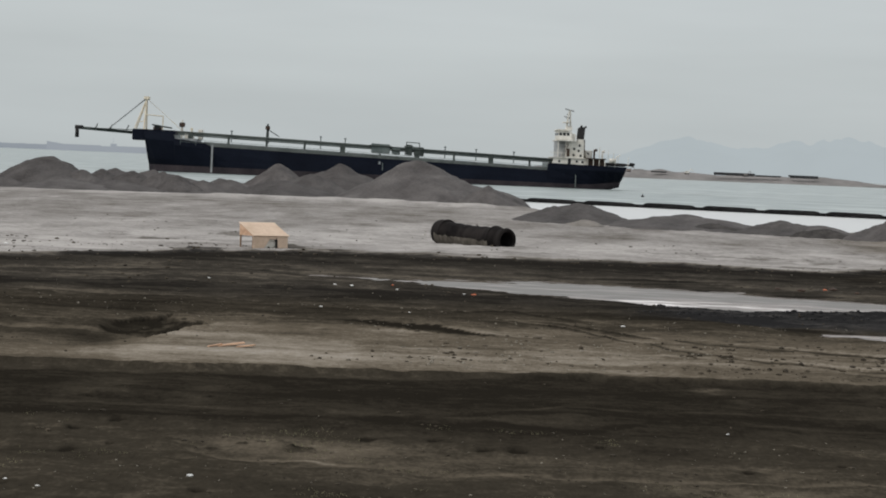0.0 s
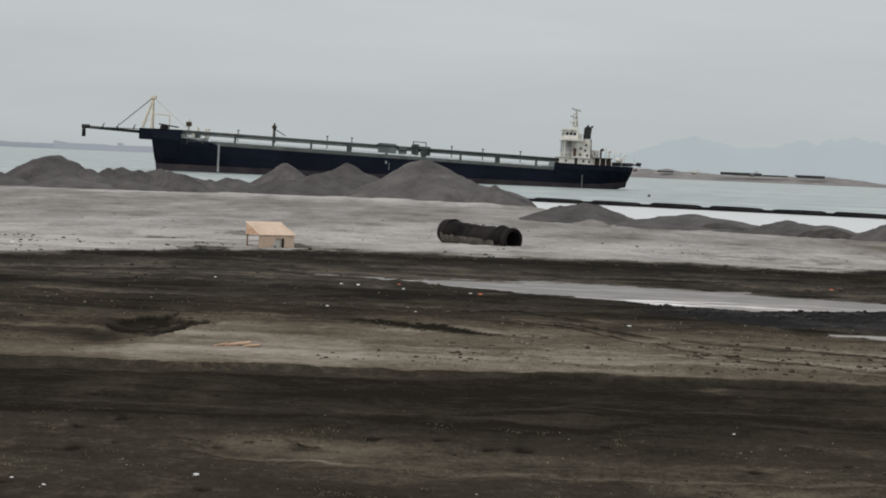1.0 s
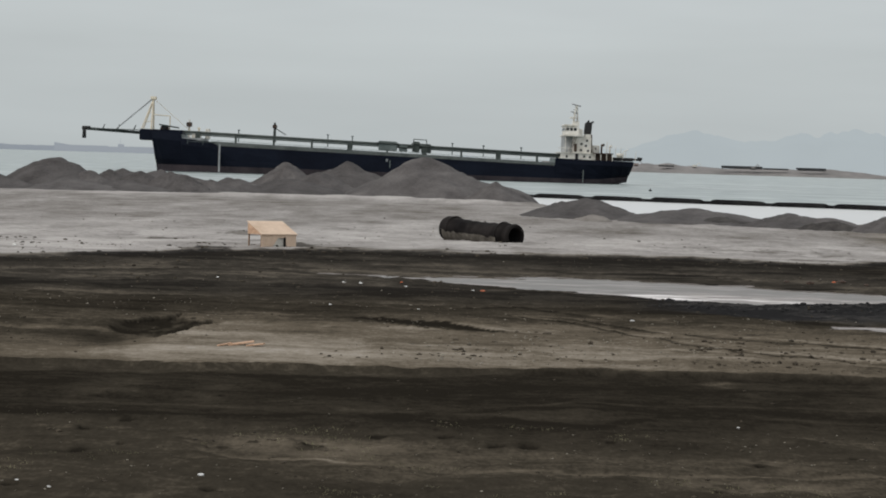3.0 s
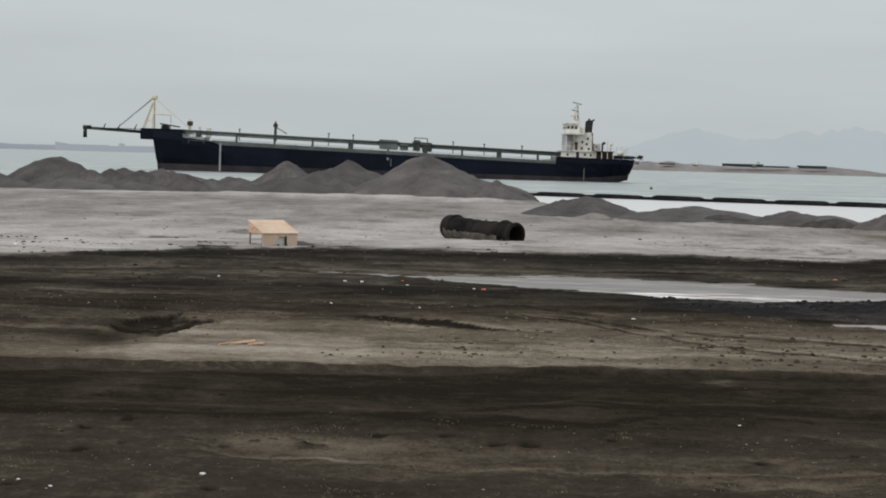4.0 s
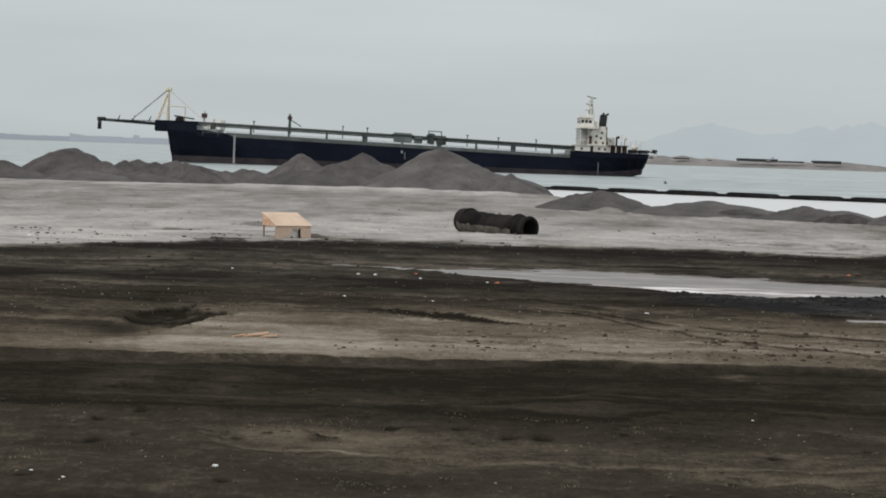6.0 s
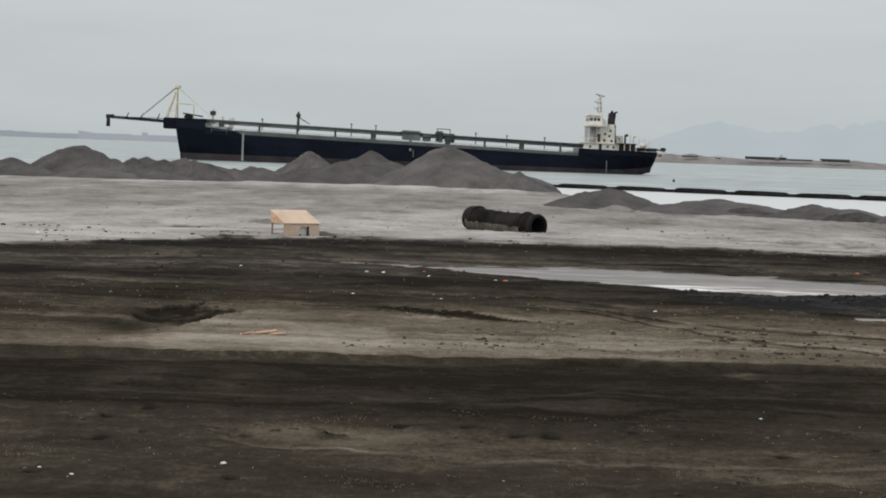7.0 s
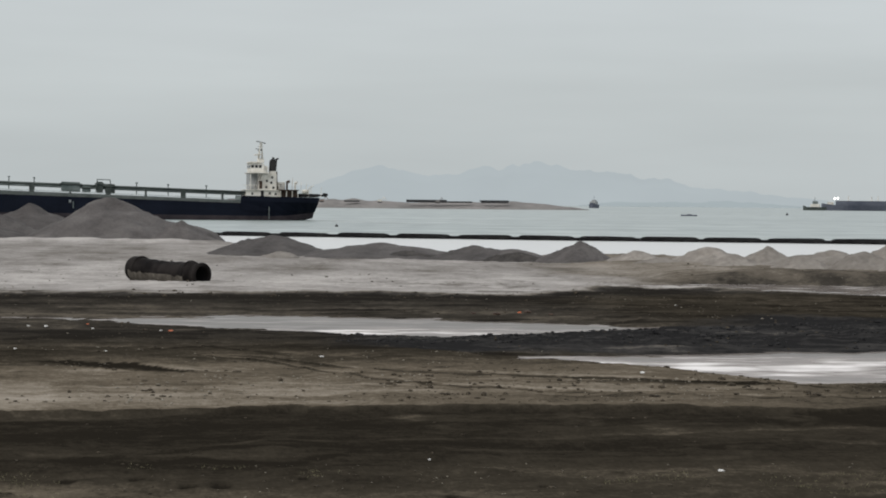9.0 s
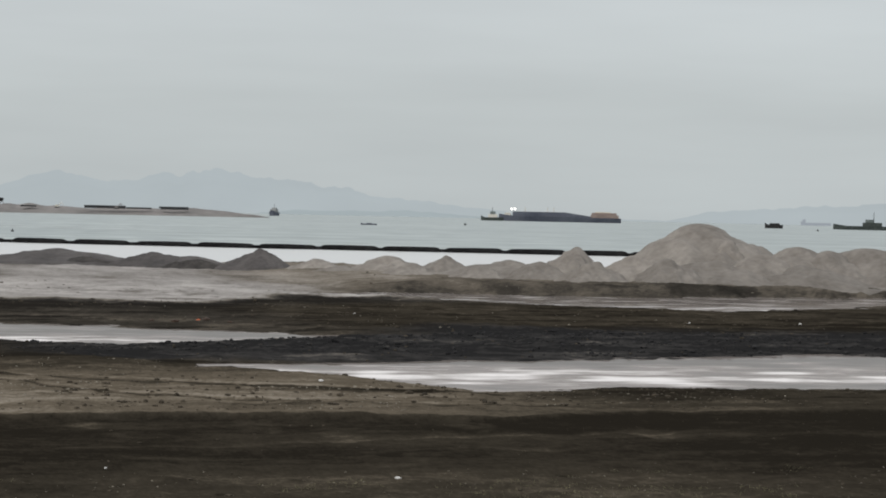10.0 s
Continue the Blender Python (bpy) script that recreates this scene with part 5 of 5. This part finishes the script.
# ================= wake and foam =================
def foam_streak(x, y, length, width, seed):
    bm = B()
    rnd = random.Random(seed)
    n = 26
    top, bottom = [], []
    for k in range(n + 1):
        u = k / n
        w = width * math.sin(math.pi * min(1, u * 0.98 + 0.02)) * rnd.uniform(0.35, 1.0)
        off = width * 0.6 * noise.noise((u * 3, seed, 0))
        top.append(bm.verts.new((x + u * length, y + off + w / 2, WATER_Z + 0.06)))
        bottom.append(bm.verts.new((x + u * length, y + off - w / 2, WATER_Z + 0.06)))
    for k in range(n):
        bm.faces.new((bottom[k], bottom[k + 1], top[k + 1], top[k]))
    return tagged(mesh_object("wake_foam", bm, M_FOAM), "streak of white foam on the ruffled sea", "foam", "sea foam", kind="stuff")


for k, (x, y, length, width) in enumerate(((39, 500, 9, 6), (45, 497, 14, 9), (58, 490, 12, 5), (50, 478, 10, 4), (66, 520, 16, 6), (84, 500, 14, 5), (64, 455, 12, 3), (-70, 512, 8, 3))):
    foam_streak(x, y, length, width, k + 3)

rng = random.Random(77)
for k in range(34):
    d, bearing = rng.uniform(335, 560), rng.uniform(2.5, 21)
    foam_streak(d * math.sin(radians(bearing)), d * math.cos(radians(bearing)), rng.uniform(3, 10), rng.uniform(0.5, 1.6), 100 + k)

# ================= stones, clods and dry grass on the ground =================
def ground_height(x, y):
    return float(shape_ground(np.array([x]), np.array([y]))[0][0])


def scatter(name, seed, zones, mat, label, category, squash=(0.3, 0.7)):
    """Many small rough lumps; zones: count, x range, y range, least and largest radius."""
    rs = np.random.RandomState(seed)
    base = B()
    bmesh.ops.create_icosphere(base, subdivisions=1, radius=1.0)
    co = np.array([v.co[:] for v in base.verts])
    base.verts.index_update()
    tri = np.array([[v.index for v in f.verts] for f in base.faces])
    base.free()
    verts, faces, at_index = [], [], 0
    for count, xa, xb, ya, yb, r0, r1 in zones:
        v = rs.rand(count)
        y = ya + (yb - ya) * v
        x = (xa + (xb - xa) * rs.rand(count)) * y / yb
        keep = fractal(x * 0.45 + seed, y * 0.25, 3) + rs.rand(count) * 0.35 > 0.58
        x, y = x[keep], y[keep]
        h, tone, wet, sand = shape_ground(x, y)
        r = r0 * (r1 / r0) ** (rs.rand(len(x)) ** 2.2)
        for i in range(len(x)):
            if h[i] < 0.015:
                continue
            sc = r[i] * np.array([rs.uniform(0.7, 1.5), rs.uniform(0.7, 1.3), rs.uniform(*squash)])
            a = rs.uniform(0, 6.28)
            p = co * (1 + 0.28 * (rs.rand(len(co), 1) - 0.5)) * sc
            p = np.stack([p[:, 0] * math.cos(a) - p[:, 1] * math.sin(a) + x[i], p[:, 0] * math.sin(a) + p[:, 1] * math.cos(a) + y[i], p[:, 2] + h[i] + sc[2] * 0.35], 1)
            verts.append(p)
            faces.append(tri + at_index)
            at_index += len(co)
    me = bpy.data.meshes.new(name)
    me.from_pydata(np.concatenate(verts).tolist(), [], np.concatenate(faces).tolist())
    me.materials.append(mat)
    return tagged(new(name, me), label, category, kind="stuff")


scatter("pale_pebbles", 5, ((640, -5.5, 13.5, 20.5, 27, 0.004, 0.014), (900, -10, 22, 35.5, 48, 0.008, 0.024), (560, -2, 10.5, 34.6, 40, 0.010, 0.034), (110, -15, 12, 50, 75, 0.010, 0.030), (120, 12, 36, 60, 75, 0.012, 0.035), (200, -20, 50, 78, 112, 0.02, 0.05)),
        M_STONE, "pale pebbles and shell bits strewn over mud", "pebbles")
scatter("mud_clods", 9, ((900, -5.5, 13.5, 20.5, 27, 0.006, 0.035), (300, -7, 18, 27, 35, 0.006, 0.025), (1300, -10, 22, 35.5, 52, 0.010, 0.045), (420, -1.5, 20, 35.4, 42, 0.02, 0.075), (1500, -15, 36, 52, 77, 0.015, 0.07), (300, -20, 50, 78, 120, 0.02, 0.07)),
        M_CLOD, "dark clods of churned mud", "clods")
scatter("wet_clods", 17, ((4600, 5, 30, 49.5, 58.5, 0.015, 0.075),), M_WETCLOD, "black wet clods between the puddles", "clods")
scatter("lip_clods", 13, ((260, -16, 20, 73, 77.0, 0.02, 0.09), (140, -2, 11, 34.6, 35.8, 0.012, 0.04), (300, 5, 22, 36, 40, 0.015, 0.05)),
        M_CLOD, "dark clods along the edge of the haul road", "clods")


def dry_grass():
    rs = np.random.RandomState(21)
    verts, faces = [], []
    for k in range(4200):
        y = rs.uniform(20.5, 27.0)
        x = rs.uniform(-0.235, 0.50) * y
        patch = max(math.exp(-(((x - px) / rx) ** 2 + ((y - py) / ry) ** 2)) for px, py, rx, ry in ((-1.6, 24.6, 1.2, 1.3), (3.1, 22.5, 1.3, 0.7), (8.5, 25.0, 2.2, 0.9), (-4.2, 21.5, 0.8, 1.0)))
        if fractal(np.array([x * 1.1 + 5]), np.array([y * 0.9]), 3)[0] + 0.45 * patch < 0.70:
            continue
        h0 = ground_height(x, y)
        for b in range(4):
            a, lean = rs.uniform(0, 6.28), rs.uniform(0.01, 0.05)
            tall, w = rs.uniform(0.008, 0.032), rs.uniform(0.002, 0.005)
            px0, py0 = x + rs.uniform(-0.05, 0.05), y + rs.uniform(-0.05, 0.05)
            i = len(verts)
            verts += [(px0 - w, py0, h0 - 0.01), (px0 + w, py0, h0 - 0.01), (px0 + lean * math.cos(a), py0 + lean * math.sin(a), h0 + tall)]
            faces.append((i, i + 1, i + 2))
    me = bpy.data.meshes.new("dry_grass")
    me.from_pydata(verts, [], faces)
    me.materials.append(M_GRASS)
    return tagged(new("dry_grass", me), "sparse dry grass shoots on the mud", "grass", kind="stuff")


dry_grass()


# ================= litter =================
def litter(x, y, size, mat, label, seed):
    rnd = random.Random(seed)
    bm = B()
    bmesh.ops.create_icosphere(bm, subdivisions=2, radius=1.0)
    for v in bm.verts:
        v.co *= 1 + 0.45 * noise.noise(v.co * 1.9 + Vector((seed, 0, 0)))
        v.co = Vector((v.co.x * size * rnd.uniform(0.98, 1.02), v.co.y * size * 0.7, max(v.co.z, -0.4) * size * 0.45))
    ob = mesh_object("litter", bm, mat)
    ob.matrix_basis = pose(x, y, ground_height(x, y) + size * 0.16, 0, 0, rnd.uniform(0, 180))
    return tagged(ob, label, "litter", "scattered litter")


for k, (x, y, size) in enumerate(((-2.62, 56.6, 0.045), (-2.17, 55.8, 0.055), (-1.07, 55.9, 0.045), (-13.4, 70.5, 0.09), (-5.74, 56.7, 0.04), (-0.63, 46.7, 0.03), (-2.36, 45.4, 0.035), (3.54, 44.4, 0.045), (0.55, 54.8, 0.035),
                                  (16.3, 68.75, 0.05), (25.5, 64.2, 0.045), (29.0, 64.0, 0.05), (35.0, 81.5, 0.05), (8.9, 40.0, 0.05))):
    litter(x, y, size, M_LITTER, "crumpled scrap of white plastic on mud", k + 1)
for k, (x, y, size) in enumerate(((0.78, 54.7, 0.06), (-1.2, 56.6, 0.045), (10.6, 63.5, 0.06))):
    litter(x, y, size, M_ORANGE, "crumpled scrap of orange plastic on mud", k + 41)
for k, (x, y, size) in enumerate(((9.9, 63.2, 0.12), (10.9, 64.0, 0.14), (9.3, 63.6, 0.09), (11.4, 63.0, 0.08))):
    litter(x, y, size, M_RUSTBROWN, "red-brown clump of rubbish beside the puddle", k + 51)
for k, (x, y, size) in enumerate(((-2.33, 21.9, 0.035), (6.73, 26.0, 0.040), (3.47, 27.2, 0.022), (-3.61, 20.9, 0.022), (-3.97, 21.25, 0.020))):
    st = litter(x, y, size, M_LITTER, "pale stone lying on dark mud", k + 61)
    st.name = "pale_stone"
    tagged(st, category="stone", group="loose pale stones")


def timber_scrap(x, y, turn, length, width):
    bm = B()
    box(bm, -length / 2, length / 2, -width / 2, width / 2, 0, 0.02, 0.004)
    for v in bm.verts:
        v.co.z += 0.05 * math.sin(v.co.x * 3.0) + 0.02
    ob = mesh_object("timber_scrap", bm, M_PLYBROWN)
    ob.matrix_basis = pose(x, y, ground_height(x, y) - 0.005, 3, 0, turn)
    return tagged(ob, "broken brown plywood strip lying on pale sand", "board", "plywood scraps")


timber_scrap(-3.30, 36.5, 12, 0.42, 0.14)
timber_scrap(-3.05, 36.3, -20, 0.30, 0.10)
timber_scrap(-3.55, 36.4, 35, 0.25, 0.05)
